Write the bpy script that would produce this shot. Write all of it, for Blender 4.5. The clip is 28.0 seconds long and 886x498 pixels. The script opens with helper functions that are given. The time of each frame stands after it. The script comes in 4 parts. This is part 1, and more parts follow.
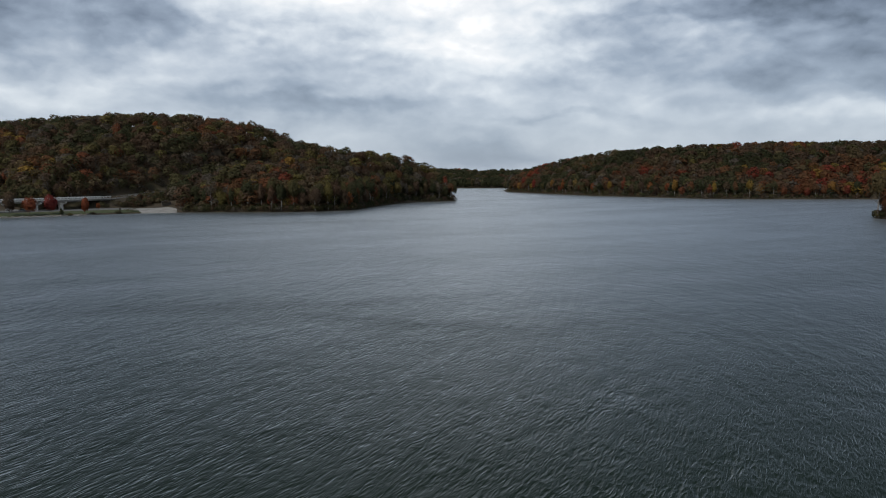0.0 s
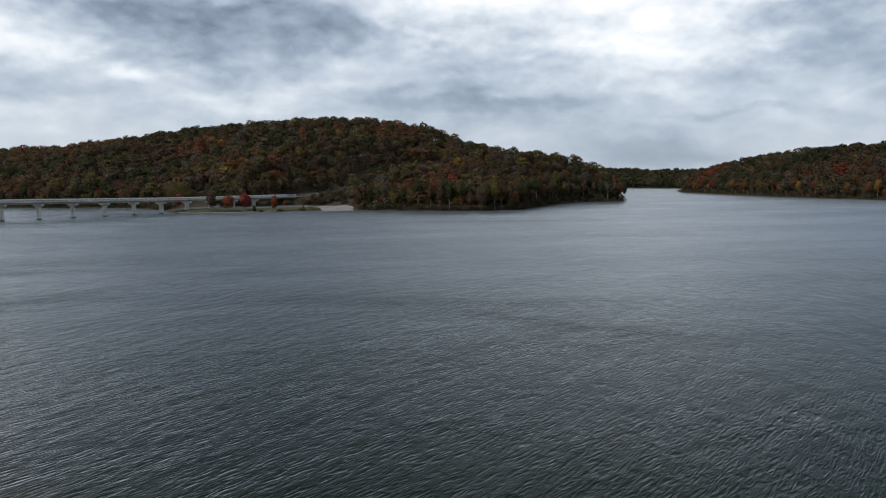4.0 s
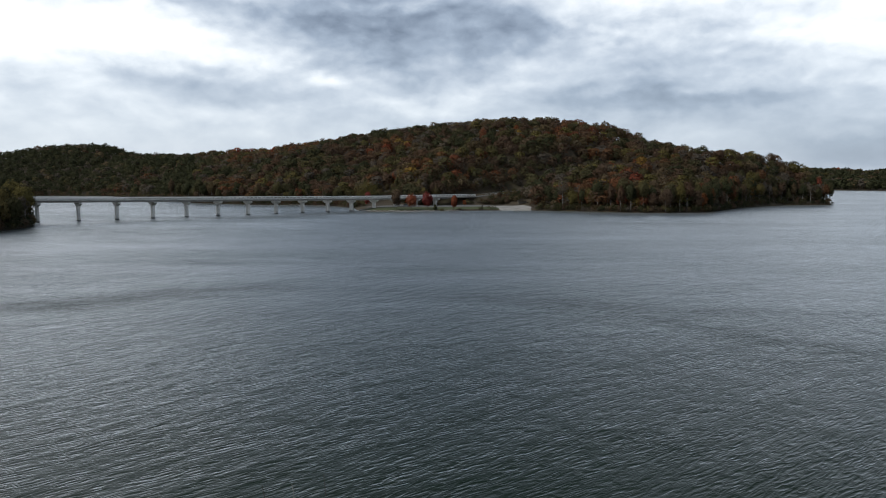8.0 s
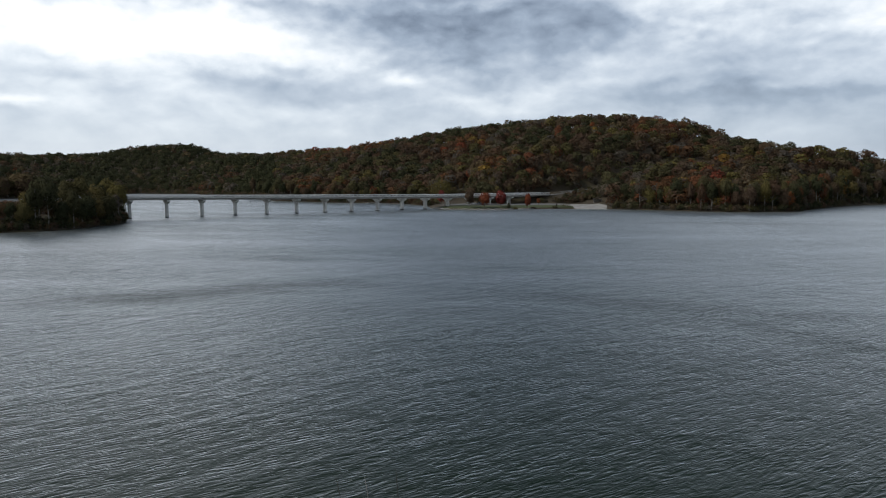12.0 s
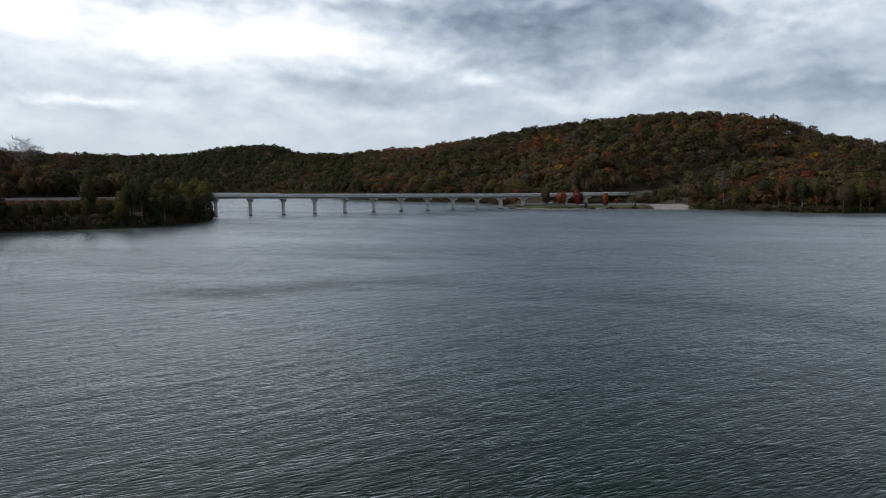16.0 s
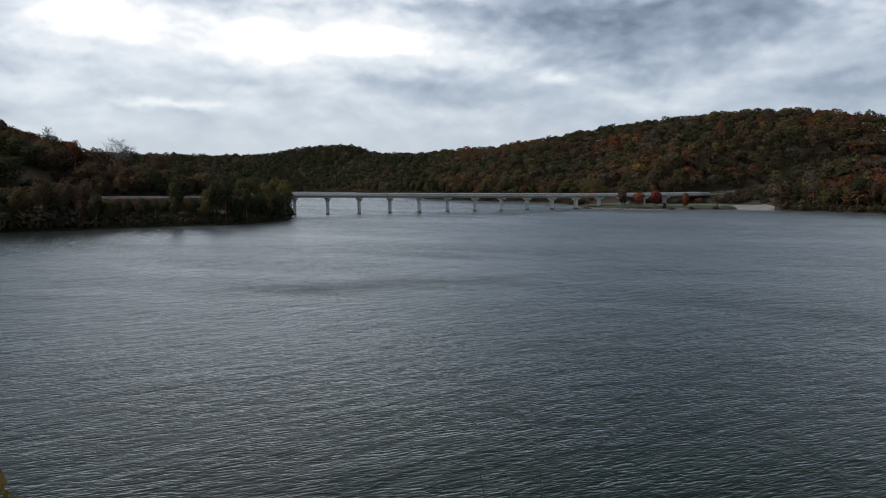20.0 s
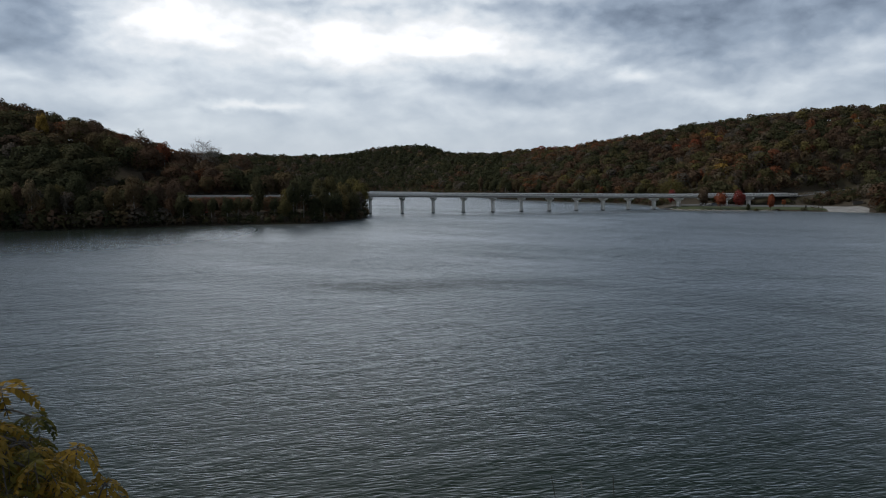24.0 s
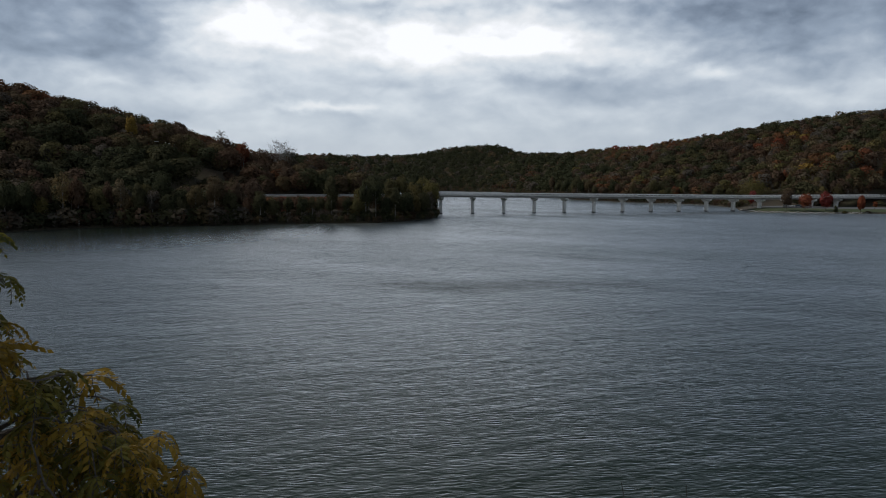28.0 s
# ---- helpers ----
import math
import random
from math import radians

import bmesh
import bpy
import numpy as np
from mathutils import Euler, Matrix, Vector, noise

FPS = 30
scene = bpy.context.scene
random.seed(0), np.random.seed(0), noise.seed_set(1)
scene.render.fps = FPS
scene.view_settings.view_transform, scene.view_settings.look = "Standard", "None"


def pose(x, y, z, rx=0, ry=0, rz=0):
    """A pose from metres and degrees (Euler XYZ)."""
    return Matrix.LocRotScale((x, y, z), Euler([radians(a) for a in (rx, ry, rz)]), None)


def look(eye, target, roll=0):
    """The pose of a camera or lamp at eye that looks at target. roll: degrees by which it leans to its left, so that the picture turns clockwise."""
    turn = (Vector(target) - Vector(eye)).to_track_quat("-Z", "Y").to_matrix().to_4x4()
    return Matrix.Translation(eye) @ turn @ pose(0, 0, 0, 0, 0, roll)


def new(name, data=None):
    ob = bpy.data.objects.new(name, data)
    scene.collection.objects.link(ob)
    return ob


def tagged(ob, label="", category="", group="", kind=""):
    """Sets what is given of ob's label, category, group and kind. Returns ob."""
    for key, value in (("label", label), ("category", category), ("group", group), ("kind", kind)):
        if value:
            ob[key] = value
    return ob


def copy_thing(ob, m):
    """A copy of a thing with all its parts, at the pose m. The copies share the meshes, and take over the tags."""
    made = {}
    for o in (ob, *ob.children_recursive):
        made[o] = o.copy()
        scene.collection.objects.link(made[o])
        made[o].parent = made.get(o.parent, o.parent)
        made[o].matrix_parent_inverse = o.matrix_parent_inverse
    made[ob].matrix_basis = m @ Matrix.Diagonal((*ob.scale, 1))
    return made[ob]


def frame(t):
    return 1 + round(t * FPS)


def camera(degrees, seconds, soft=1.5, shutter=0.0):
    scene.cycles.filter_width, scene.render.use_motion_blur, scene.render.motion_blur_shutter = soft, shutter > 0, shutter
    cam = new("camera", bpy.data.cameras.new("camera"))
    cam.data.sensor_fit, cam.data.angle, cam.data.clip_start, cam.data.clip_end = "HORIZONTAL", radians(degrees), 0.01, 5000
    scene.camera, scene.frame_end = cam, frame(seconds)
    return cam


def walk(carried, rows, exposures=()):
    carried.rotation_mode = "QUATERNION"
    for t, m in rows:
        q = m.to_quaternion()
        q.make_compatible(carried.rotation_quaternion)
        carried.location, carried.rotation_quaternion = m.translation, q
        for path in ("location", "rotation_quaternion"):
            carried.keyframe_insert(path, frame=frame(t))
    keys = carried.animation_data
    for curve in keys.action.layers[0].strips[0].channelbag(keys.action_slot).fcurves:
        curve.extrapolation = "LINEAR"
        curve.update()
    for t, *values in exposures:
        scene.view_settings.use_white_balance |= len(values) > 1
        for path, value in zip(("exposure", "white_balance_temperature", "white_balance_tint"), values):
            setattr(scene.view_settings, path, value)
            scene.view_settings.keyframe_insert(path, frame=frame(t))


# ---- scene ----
# Camera: hovers over the wooded bank, 22 m above the lake, and pans to the left.
EYE_Z = 22.0
cam = camera(64.4, 28.0, soft=1.1)
PAN = [  # seconds, yaw, pitch, roll
    (0, 0.00, -5.74, 0.09),
    (0.5, 0.81, -5.74, 0.10),
    (1, 1.84, -5.74, 0.12),
    (1.5, 3.18, -5.75, 0.13),
    (2, 4.73, -5.75, 0.13),
    (2.5, 6.81, -5.75, 0.13),
    (3, 9.05, -5.75, 0.12),
    (3.5, 11.27, -5.75, 0.10),
    (5.5, 19.74, -5.73, -0.04),
    (6, 21.76, -5.73, -0.05),
    (6.5, 23.79, -5.72, -0.07),
    (7, 25.80, -5.72, -0.07),
    (7.5, 27.26, -5.72, -0.07),
    (8, 27.85, -5.73, -0.09),
    (8.5, 28.53, -5.75, -0.07),
    (9, 29.24, -5.77, -0.07),
    (9.5, 29.99, -5.79, -0.06),
    (10, 30.74, -5.81, -0.04),
    (10.5, 31.51, -5.83, -0.04),
    (11, 32.27, -5.85, -0.02),
    (11.5, 33.05, -5.87, -0.01),
    (12, 33.81, -5.88, -0.01),
    (12.5, 34.57, -5.89, 0.01),
    (14.5, 37.65, -5.91, 0.04),
    (15, 38.40, -5.92, 0.03),
    (15.5, 39.17, -5.92, 0.03),
    (16, 39.93, -5.93, 0.02),
    (16.5, 40.67, -5.94, 0.02),
    (17, 41.43, -5.94, 0.01),
    (17.5, 42.18, -5.95, 0.01),
    (18, 42.92, -5.96, 0.01),
    (18.5, 43.68, -5.96, 0.02),
    (19, 44.42, -5.97, 0.02),
    (19.5, 45.18, -5.97, 0.03),
    (20, 45.93, -5.97, 0.02),
    (20.5, 46.68, -5.96, 0.01),
    (21, 47.43, -5.97, -0.01),
    (21.5, 48.19, -5.97, -0.03),
    (23.5, 51.17, -5.98, -0.01),
    (24, 51.92, -5.98, -0.02),
    (24.5, 52.67, -5.97, -0.03),
    (25, 53.40, -5.97, -0.03),
    (25.5, 54.12, -5.97, -0.03),
    (26, 54.80, -5.97, -0.04),
    (26.5, 55.52, -5.97, -0.04),
    (27, 56.24, -5.98, -0.05),
    (27.5, 56.97, -5.98, -0.06),
    (28, 57.65, -5.98, -0.10),
]
walk(cam, [(t, pose(0, 0, EYE_Z, 90 + p, r, y)) for t, y, p, r in PAN], exposures=[(0, 0.0, 6520, 10), (3, 0.06, 6520, 10), (6, 0.18, 6510, 10), (8, 0.22, 6500, 10), (11, 0.18, 6490, 10), (15, 0.08, 6470, 10), (20, -0.03, 6440, 10), (24, -0.13, 6410, 10), (28, -0.2, 6390, 10)])

# ---------------------------------------------------------------- light
def bearing(az, dist, z=0.0):
    """A place from its bearing (degrees, clockwise from the first heading) and distance."""
    return Vector((dist * math.sin(radians(az)), dist * math.cos(radians(az)), z))


class Nodes:
    """A short way to write node trees."""

    def __init__(self, tree):
        self.tree = tree
        tree.nodes.clear()

    def add(self, kind, props=None, **inputs):
        n = self.tree.nodes.new(kind)
        for k, v in (props or {}).items():
            setattr(n, k, v)
        for k, v in inputs.items():
            self.set(n, k, v)
        return n

    def set(self, n, k, v):
        s = n.inputs[int(k[1:])] if k[0] == "i" and k[1:].isdigit() else n.inputs[k.replace("_", " ")]
        if isinstance(v, bpy.types.NodeSocket):
            self.tree.links.new(v, s)
        else:
            s.default_value = v

    def math(self, op, a, b=0.0, c=0.0, clamp=False):
        n = self.add("ShaderNodeMath", {"operation": op, "use_clamp": clamp}, i0=a, i1=b)
        if op in ("MULTIPLY_ADD", "SMOOTH_MIN", "SMOOTH_MAX"):
            self.set(n, "i2", c)
        return n.outputs[0]

    def vec(self, op, a, b=(0, 0, 0), c=None):
        n = self.add("ShaderNodeVectorMath", {"operation": op}, i0=a, i1=b)
        if c is not None:
            self.set(n, "i2", c)
        return n.outputs["Value"] if op in ("DOT_PRODUCT", "LENGTH", "DISTANCE") else n.outputs[0]

    def ramp(self, fac, stops, mode="LINEAR"):
        n = self.add("ShaderNodeValToRGB", i0=fac)
        r = n.color_ramp
        r.interpolation = mode
        while len(r.elements) < len(stops):
            r.elements.new(0.5)
        for e, (p, c) in zip(r.elements, stops):
            e.position, e.color = p, (*c, 1.0) if len(c) == 3 else c
        return n.outputs[0]

    def noise(self, vec, scale, detail=4.0, rough=0.55, dist=0.0):
        return self.add("ShaderNodeTexNoise", i0=vec, Scale=scale, Detail=detail, Roughness=rough, Distortion=dist).outputs[0]

    def mix(self, fac, a, b, mode="MIX"):
        n = self.add("ShaderNodeMix", {"data_type": "RGBA", "blend_type": mode}, i0=fac, i6=a, i7=b)
        return n.outputs[2]


SUN_EL, SUN_AZ = 48.0, -142.0
# Cloud masses: bearing, height above the horizon, half width, half height (degrees), how much lighter or darker.
CLOUDS = [
    (-27, 10.1, 6.0, 2.1, -0.20), (-30, 5.9, 4.6, 0.6, 0.10), (-20, 9.0, 4.1, 1.6, 0.08), (-8, 6.1, 8.3, 0.6, -0.14),
    (3, 11.2, 7.5, 2.8, 0.20), (3, 1.8, 5.1, 1.2, -0.26), (18, 12.2, 6.0, 1.0, -0.22), (28, 7.6, 6.0, 1.5, -0.24),
    (30, 11.4, 3.2, 0.9, -0.25), (15, 7.1, 4.1, 1.2, 0.08), (29, 4.7, 5.1, 0.6, 0.12), (-49, 9.9, 6.5, 1.3, 0.30),
    (-37, 7.7, 2.1, 0.5, 0.16), (-44, 6.8, 7.0, 0.8, -0.12), (-34, 12.6, 6.9, 0.7, -0.26), (-13, 5.5, 6.0, 1.4, -0.22),
]
SMALL_AND_UNSEEN_CLOUDS = [
    (-57, 9.3, 3.2, 1.2, 0.16), (-29, 6.8, 5.5, 1.2, 0.10), (-67, 5.2, 3.7, 0.4, 0.22), (-66, 10.0, 4.5, 1.8, -0.06),
    (-31, 10.3, 5.1, 1.6, -0.20), (-86, 9.2, 6.0, 2.6, -0.24), (-72, 10.9, 3.6, 1.9, 0.32), (-60, 11.0, 4.0, 1.0, 0.20),
    # those above 16 degrees are unseen, added to brighten and darken the lake's reflection
    (-62, 26, 13, 10, 0.55), (30, 28, 20, 16, -0.34), (-30, 30, 16, 14, -0.46), (-88, 22, 9, 10, -0.42), (0, 16.5, 15, 3.5, 0.16), (31, 22, 13, 9, -0.40), (-33, 24, 9, 8, -0.24), (-30, 18, 60, 4, 0.22), (-40, 7.3, 4.1, 0.8, -0.04), (-57, 13.2, 13.8, 0.6, -0.20), (-79, 6.1, 6.5, 0.6, 0.10), (8, 4.8, 6.0, 0.3, -0.10), (-6, 4, 8, 3, -0.11),
]


def build_sky():
    world = bpy.data.worlds.new("overcast sky")
    scene.world = world
    world.use_nodes = True
    n = Nodes(world.node_tree)
    way = n.add("ShaderNodeTexCoord").outputs["Generated"]
    xyz = n.add("ShaderNodeSeparateXYZ", i0=way)
    x, y, z = xyz.outputs
    up = n.math("MAXIMUM", z, 0.0)
    az = n.math("MULTIPLY", n.math("ARCTAN2", x, y), 180 / math.pi)
    el = n.math("MULTIPLY", n.math("ARCSINE", z), 180 / math.pi)
    # the cloud sheet: long banks near the horizon, heaped into puffs with lit tops and dull bases
    def heaps(up_by):
        p = n.add("ShaderNodeCombineXYZ", i0=n.math("MULTIPLY", az, 0.055), i1=n.math("MULTIPLY", n.math("ADD", el, up_by), 0.12), i2=0.0).outputs[0]
        curl = n.add("ShaderNodeTexNoise", i0=p, Scale=2.2, Detail=3.0, Roughness=0.42).outputs["Color"]
        p = n.vec("MULTIPLY_ADD", n.vec("SUBTRACT", curl, (0.5, 0.5, 0.5)), (0.33, 0.33, 0), p)
        puff = n.add("ShaderNodeTexVoronoi", {"feature": "SMOOTH_F1", "normalize": True}, Vector=p, Scale=2.0, Detail=3.0, Roughness=0.45, Smoothness=0.6).outputs["Distance"]
        return n.math("SUBTRACT", 0.5, puff), p, curl

    puff, flat, curl = heaps(0.0)
    above, _, _ = heaps(0.45)
    lit = n.math("SUBTRACT", puff, above)
    big = n.noise(flat, 1.5, 6.0, 0.52, 0.1)
    fine = n.add("ShaderNodeCombineXYZ", i0=n.math("MULTIPLY", az, 0.30), i1=n.math("MULTIPLY", el, 0.48), i2=0.0).outputs[0]
    fray = n.add("ShaderNodeTexNoise", i0=fine, Scale=0.9, Detail=5.0, Roughness=0.55).outputs["Color"]
    small = n.noise(n.vec("MULTIPLY_ADD", n.vec("SUBTRACT", fray, (0.5, 0.5, 0.5)), (0.9, 0.9, 0), fine), 1.0, 6.0, 0.52, 0.0)
    sheet = n.math("MULTIPLY_ADD", big, 0.62, n.math("MULTIPLY", small, 0.38))
    sheet = n.math("ADD", sheet, n.math("MULTIPLY_ADD", puff, 0.26, n.math("MULTIPLY_ADD", lit, 0.95, -0.04)))
    # the large masses of this day and the added unseen ones, their edges torn
    drift = n.vec("MULTIPLY", n.vec("SUBTRACT", curl, (0.5, 0.5, 0.5)), (6.0, 2.6, 0))
    drift = n.vec("MULTIPLY_ADD", n.vec("SUBTRACT", fray, (0.5, 0.5, 0.5)), (5.0, 2.6, 0), drift)
    place = n.vec("ADD", n.add("ShaderNodeCombineXYZ", i0=az, i1=el, i2=0.0).outputs[0], drift)
    total = None
    for a, e, w, h, s in CLOUDS + SMALL_AND_UNSEEN_CLOUDS:
        q = n.vec("MULTIPLY_ADD", place, (1 / w, 1 / h, 0), (-a / w, -e / h, 0))
        g = n.math("MULTIPLY", n.math("EXPONENT", n.math("MULTIPLY", n.vec("DOT_PRODUCT", q, q), -0.7)), s * (0.85 if s < 0 and e < 15 else 1.3))
        total = g if total is None else n.math("ADD", total, g)
    # unseen sky overhead is darkened to dull the near water's reflection
    high = n.math("MULTIPLY", n.math("MULTIPLY_ADD", el, 1 / 13, -17.5 / 13, clamp=True), -0.92)
    value = n.math("ADD", n.math("MULTIPLY_ADD", n.math("MULTIPLY", n.math("SUBTRACT", sheet, 0.5), n.math("MULTIPLY_ADD", el, 0.085, 0.06, clamp=True)), 1.5, 0.572), n.math("ADD", total, high))
    cloud = n.ramp(value, [(0.02, (0.11, 0.14, 0.185)), (0.16, (0.21, 0.26, 0.34)), (0.34, (0.34, 0.41, 0.51)), (0.52, (0.53, 0.60, 0.69)), (0.70, (0.77, 0.83, 0.89)), (0.86, (0.98, 1.0, 1.02)), (1.0, (1.22, 1.22, 1.24))])
    clear = n.add("ShaderNodeTexSky", {"sky_type": "NISHITA", "sun_disc": False, "sun_elevation": radians(SUN_EL), "sun_rotation": radians(SUN_AZ)})
    clear = n.vec("SCALE", clear.outputs[0])
    clear.node.inputs["Scale"].default_value = 0.10
    colour = n.mix(0.90, clear, cloud)
    back = n.add("ShaderNodeBackground", Color=colour, Strength=1.0)
    n.add("ShaderNodeOutputWorld", i0=back.outputs[0])


build_sky()
sun = new("sun", bpy.data.lights.new("sun", "SUN"))
sun.data.energy, sun.data.angle, sun.data.color = 1.9, radians(30), (1.0, 0.97, 0.92)
sun.matrix_world = look(bearing(SUN_AZ, 1000 * math.cos(radians(SUN_EL)), 1000 * math.sin(radians(SUN_EL))), (0, 0, 0))

# ---------------------------------------------------------------- materials
def material(name):
    m = bpy.data.materials.new(name)
    m.use_nodes = True
    return m, Nodes(m.node_tree)


def surface(n, colour, rough=0.8, bump=None, strength=0.3, dist=0.02, **more):
    p = n.add("ShaderNodeBsdfPrincipled", Base_Color=colour, Roughness=rough, **more)
    if bump is not None:
        n.set(p, "Normal", n.add("ShaderNodeBump", Height=bump, Strength=strength, Distance=dist).outputs[0])
    n.add("ShaderNodeOutputMaterial", i0=p.outputs[0])
    return p


def plain(name, a, b, scale=3.0, rough=0.8, strength=0.25, dist=0.02, metallic=0.0):
    """Two tones mixed at two scales, with a fine relief."""
    m, n = material(name)
    at = n.add("ShaderNodeNewGeometry").outputs["Position"]
    one, two = n.noise(at, scale, 5), n.noise(at, scale * 9, 4)
    fac = n.math("MULTIPLY_ADD", one, 0.65, n.math("MULTIPLY", two, 0.35))
    c = n.ramp(fac, [(0.36, a), (0.62, b)])
    surface(n, c, rough, two, strength, dist, Metallic=metallic)
    return m


LEAF_TONES = [  # green, olive, yellow green, brown, rust, red, yellow, grey
    (0.050, 0.054, 0.028), (0.076, 0.070, 0.036), (0.145, 0.122, 0.042), (0.096, 0.066, 0.046),
    (0.152, 0.076, 0.037), (0.215, 0.050, 0.035), (0.250, 0.165, 0.040), (0.105, 0.090, 0.072)]
GREEN, OLIVE, LIME, BROWN, RUST, RED, YELLOW, GREY = [i / 7 for i in range(8)]


def foliage(name, tint=None):
    """Autumn leaves: the tone comes from the tree's own tint, and varies from leaf clump to clump."""
    m, n = material(name)
    geo = n.add("ShaderNodeNewGeometry")
    if tint is None:
        fac = n.add("ShaderNodeAttribute", {"attribute_name": "tint"}).outputs["Fac"]
    else:
        fac = n.math("MULTIPLY_ADD", n.add("ShaderNodeObjectInfo").outputs["Random"], 0.12, tint - 0.06)
    tone = n.ramp(fac, [(i / 7, c) for i, c in enumerate(LEAF_TONES)])
    rnd = geo.outputs["Random Per Island"]
    vary = n.math("MULTIPLY_ADD", rnd, 0.38, 0.81)
    patch = n.math("MULTIPLY_ADD", n.noise(geo.outputs["Position"], 0.35, 3), 0.7, 0.68)
    colour = n.vec("SCALE", tone)
    n.set(colour.node, "Scale", n.math("MULTIPLY", vary, patch))
    d = n.add("ShaderNodeBsdfPrincipled", Base_Color=colour, Roughness=0.75)
    d.inputs["Specular IOR Level"].default_value = 0.04
    t = n.add("ShaderNodeBsdfTranslucent", Color=colour)
    n.add("ShaderNodeOutputMaterial", i0=n.add("ShaderNodeMixShader", i0=0.32, i1=d.outputs[0], i2=t.outputs[0]).outputs[0])
    return m


WAVE = (0.066, 0.016, 0.15, 0.34)


def water_material():
    """Wind waves about 1.2 m long with sharp crests and ripples on them; the crests run along one bearing, and gusts ruffle patches more."""
    m, n = material("lake water")
    at = n.add("ShaderNodeNewGeometry").outputs["Position"]

    def turned(p, angle, long):
        return n.add("ShaderNodeMapping", {"vector_type": "TEXTURE"}, i0=p, Rotation=(0, 0, radians(angle)), Scale=(long, 1.0, 1.0)).outputs[0]

    gust = n.noise(turned(at, 20, 3.2), 0.022, 3, 0.55, 0.8)
    gust = n.add("ShaderNodeMapRange", i0=gust, i1=0.36, i2=0.62, i3=0.75, i4=1.15).outputs[0]
    # cat's paws: smaller puffs of wind, and darker streaks with torn edges
    puffs = n.noise(turned(at, 35, 2.2), 0.16, 4, 0.65, 0.6)
    gust = n.math("MULTIPLY", gust, n.add("ShaderNodeMapRange", i0=puffs, i1=0.34, i2=0.66, i3=0.75, i4=1.25).outputs[0])
    tear = n.add("ShaderNodeTexNoise", i0=turned(at, 30, 3.0), Scale=0.09, Detail=4.0, Roughness=0.6).outputs["Color"]
    torn = n.vec("MULTIPLY_ADD", n.vec("SUBTRACT", tear, (0.5, 0.5, 0.5)), (26, 18, 0), at)
    ruffle = 0.0
    for ax, ay, wx, wy, turn, more in ((-36, 118, 30, 7, 10, 0.55), (-110, 88, 34, 7, 62, 0.75), (-140, 132, 22, 6, 30, 0.5), (-6, 106, 16, 4, -15, 0.6), (-78, 148, 30, 6, 25, 0.4)):
        c, d = math.cos(radians(turn)), math.sin(radians(turn))
        off = n.vec("SUBTRACT", torn, (ax, ay, 0))
        u = n.math("MULTIPLY", n.vec("DOT_PRODUCT", off, (c, d, 0)), 1 / wx)
        v = n.math("MULTIPLY", n.vec("DOT_PRODUCT", off, (-d, c, 0)), 1 / wy)
        r2 = n.math("ADD", n.math("MULTIPLY", u, u), n.math("MULTIPLY", v, v))
        ruffle = n.math("MULTIPLY_ADD", n.math("EXPONENT", n.math("MULTIPLY", r2, -1.0)), more, ruffle)
    broad = n.add("ShaderNodeMapRange", i0=n.noise(turned(at, 28, 4.5), 0.034, 4, 0.6, 0.5), i1=0.38, i2=0.70, i3=0.0, i4=0.4).outputs[0]
    ruffle = n.math("MINIMUM", n.math("ADD", ruffle, broad), 1.1)
    gust = n.math("MULTIPLY_ADD", ruffle, 0.35, gust)

    # the cove under the hill lies in the wind's lee
    lee = n.vec("MULTIPLY_ADD", at, (1 / 85, 1 / 90, 0), (300 / 85, -40 / 90, 0))
    lee = n.math("EXPONENT", n.math("MULTIPLY", n.vec("DOT_PRODUCT", lee, lee), -1.0))
    gust = n.math("MULTIPLY", gust, n.math("MULTIPLY_ADD", lee, -0.6, 1.0))

    def rise(off):
        p = n.vec("ADD", at, off)
        a, b = turned(p, 64, 3.6), turned(p, 78, 2.4)
        # crests: noise folded at its middle, so that the tops are sharp and the troughs round
        w1 = n.math("SUBTRACT", 1.0, n.math("ABSOLUTE", n.math("MULTIPLY_ADD", n.noise(a, 1.9, 2, 0.45, 0.1), 4.0, -2.0)))
        w2 = n.noise(b, 8.5, 2, 0.5, 0.3)
        w3 = n.noise(b, 0.62, 1, 0.5, 0.3)
        w4 = n.noise(b, 0.15, 3, 0.6, 0.4)
        return n.math("MULTIPLY_ADD", w4, WAVE[3], n.math("MULTIPLY_ADD", w3, WAVE[2], n.math("MULTIPLY_ADD", w1, WAVE[0], n.math("MULTIPLY", w2, WAVE[1]))))

    step = 0.04
    h0, hx, hy = rise((0, 0, 0)), rise((step, 0, 0)), rise((0, step, 0))
    sx = n.math("MULTIPLY", n.math("SUBTRACT", h0, hx), n.math("MULTIPLY", gust, 1 / step))
    sy = n.math("MULTIPLY", n.math("SUBTRACT", h0, hy), n.math("MULTIPLY", gust, 1 / step))
    normal = n.vec("NORMALIZE", n.add("ShaderNodeCombineXYZ", i0=sx, i1=sy, i2=1.0).outputs[0])
    tone = n.ramp(n.noise(at, 0.012, 3), [(0.35, (0.005, 0.013, 0.004)), (0.65, (0.008, 0.016, 0.005))])
    deep = n.add("ShaderNodeBsdfDiffuse", Color=tone)
    shine = n.add("ShaderNodeBsdfGlossy", Color=(0.89, 0.93, 0.965, 1), Roughness=n.math("MULTIPLY_ADD", lee, -0.20, 0.36), Normal=normal)
    # ruffled water breaks up its mirror and shows more of its own green
    fresnel = n.math("MULTIPLY", n.add("ShaderNodeFresnel", IOR=1.333, Normal=normal).outputs[0], n.math("MULTIPLY_ADD", ruffle, -0.50, 1.10), clamp=True)
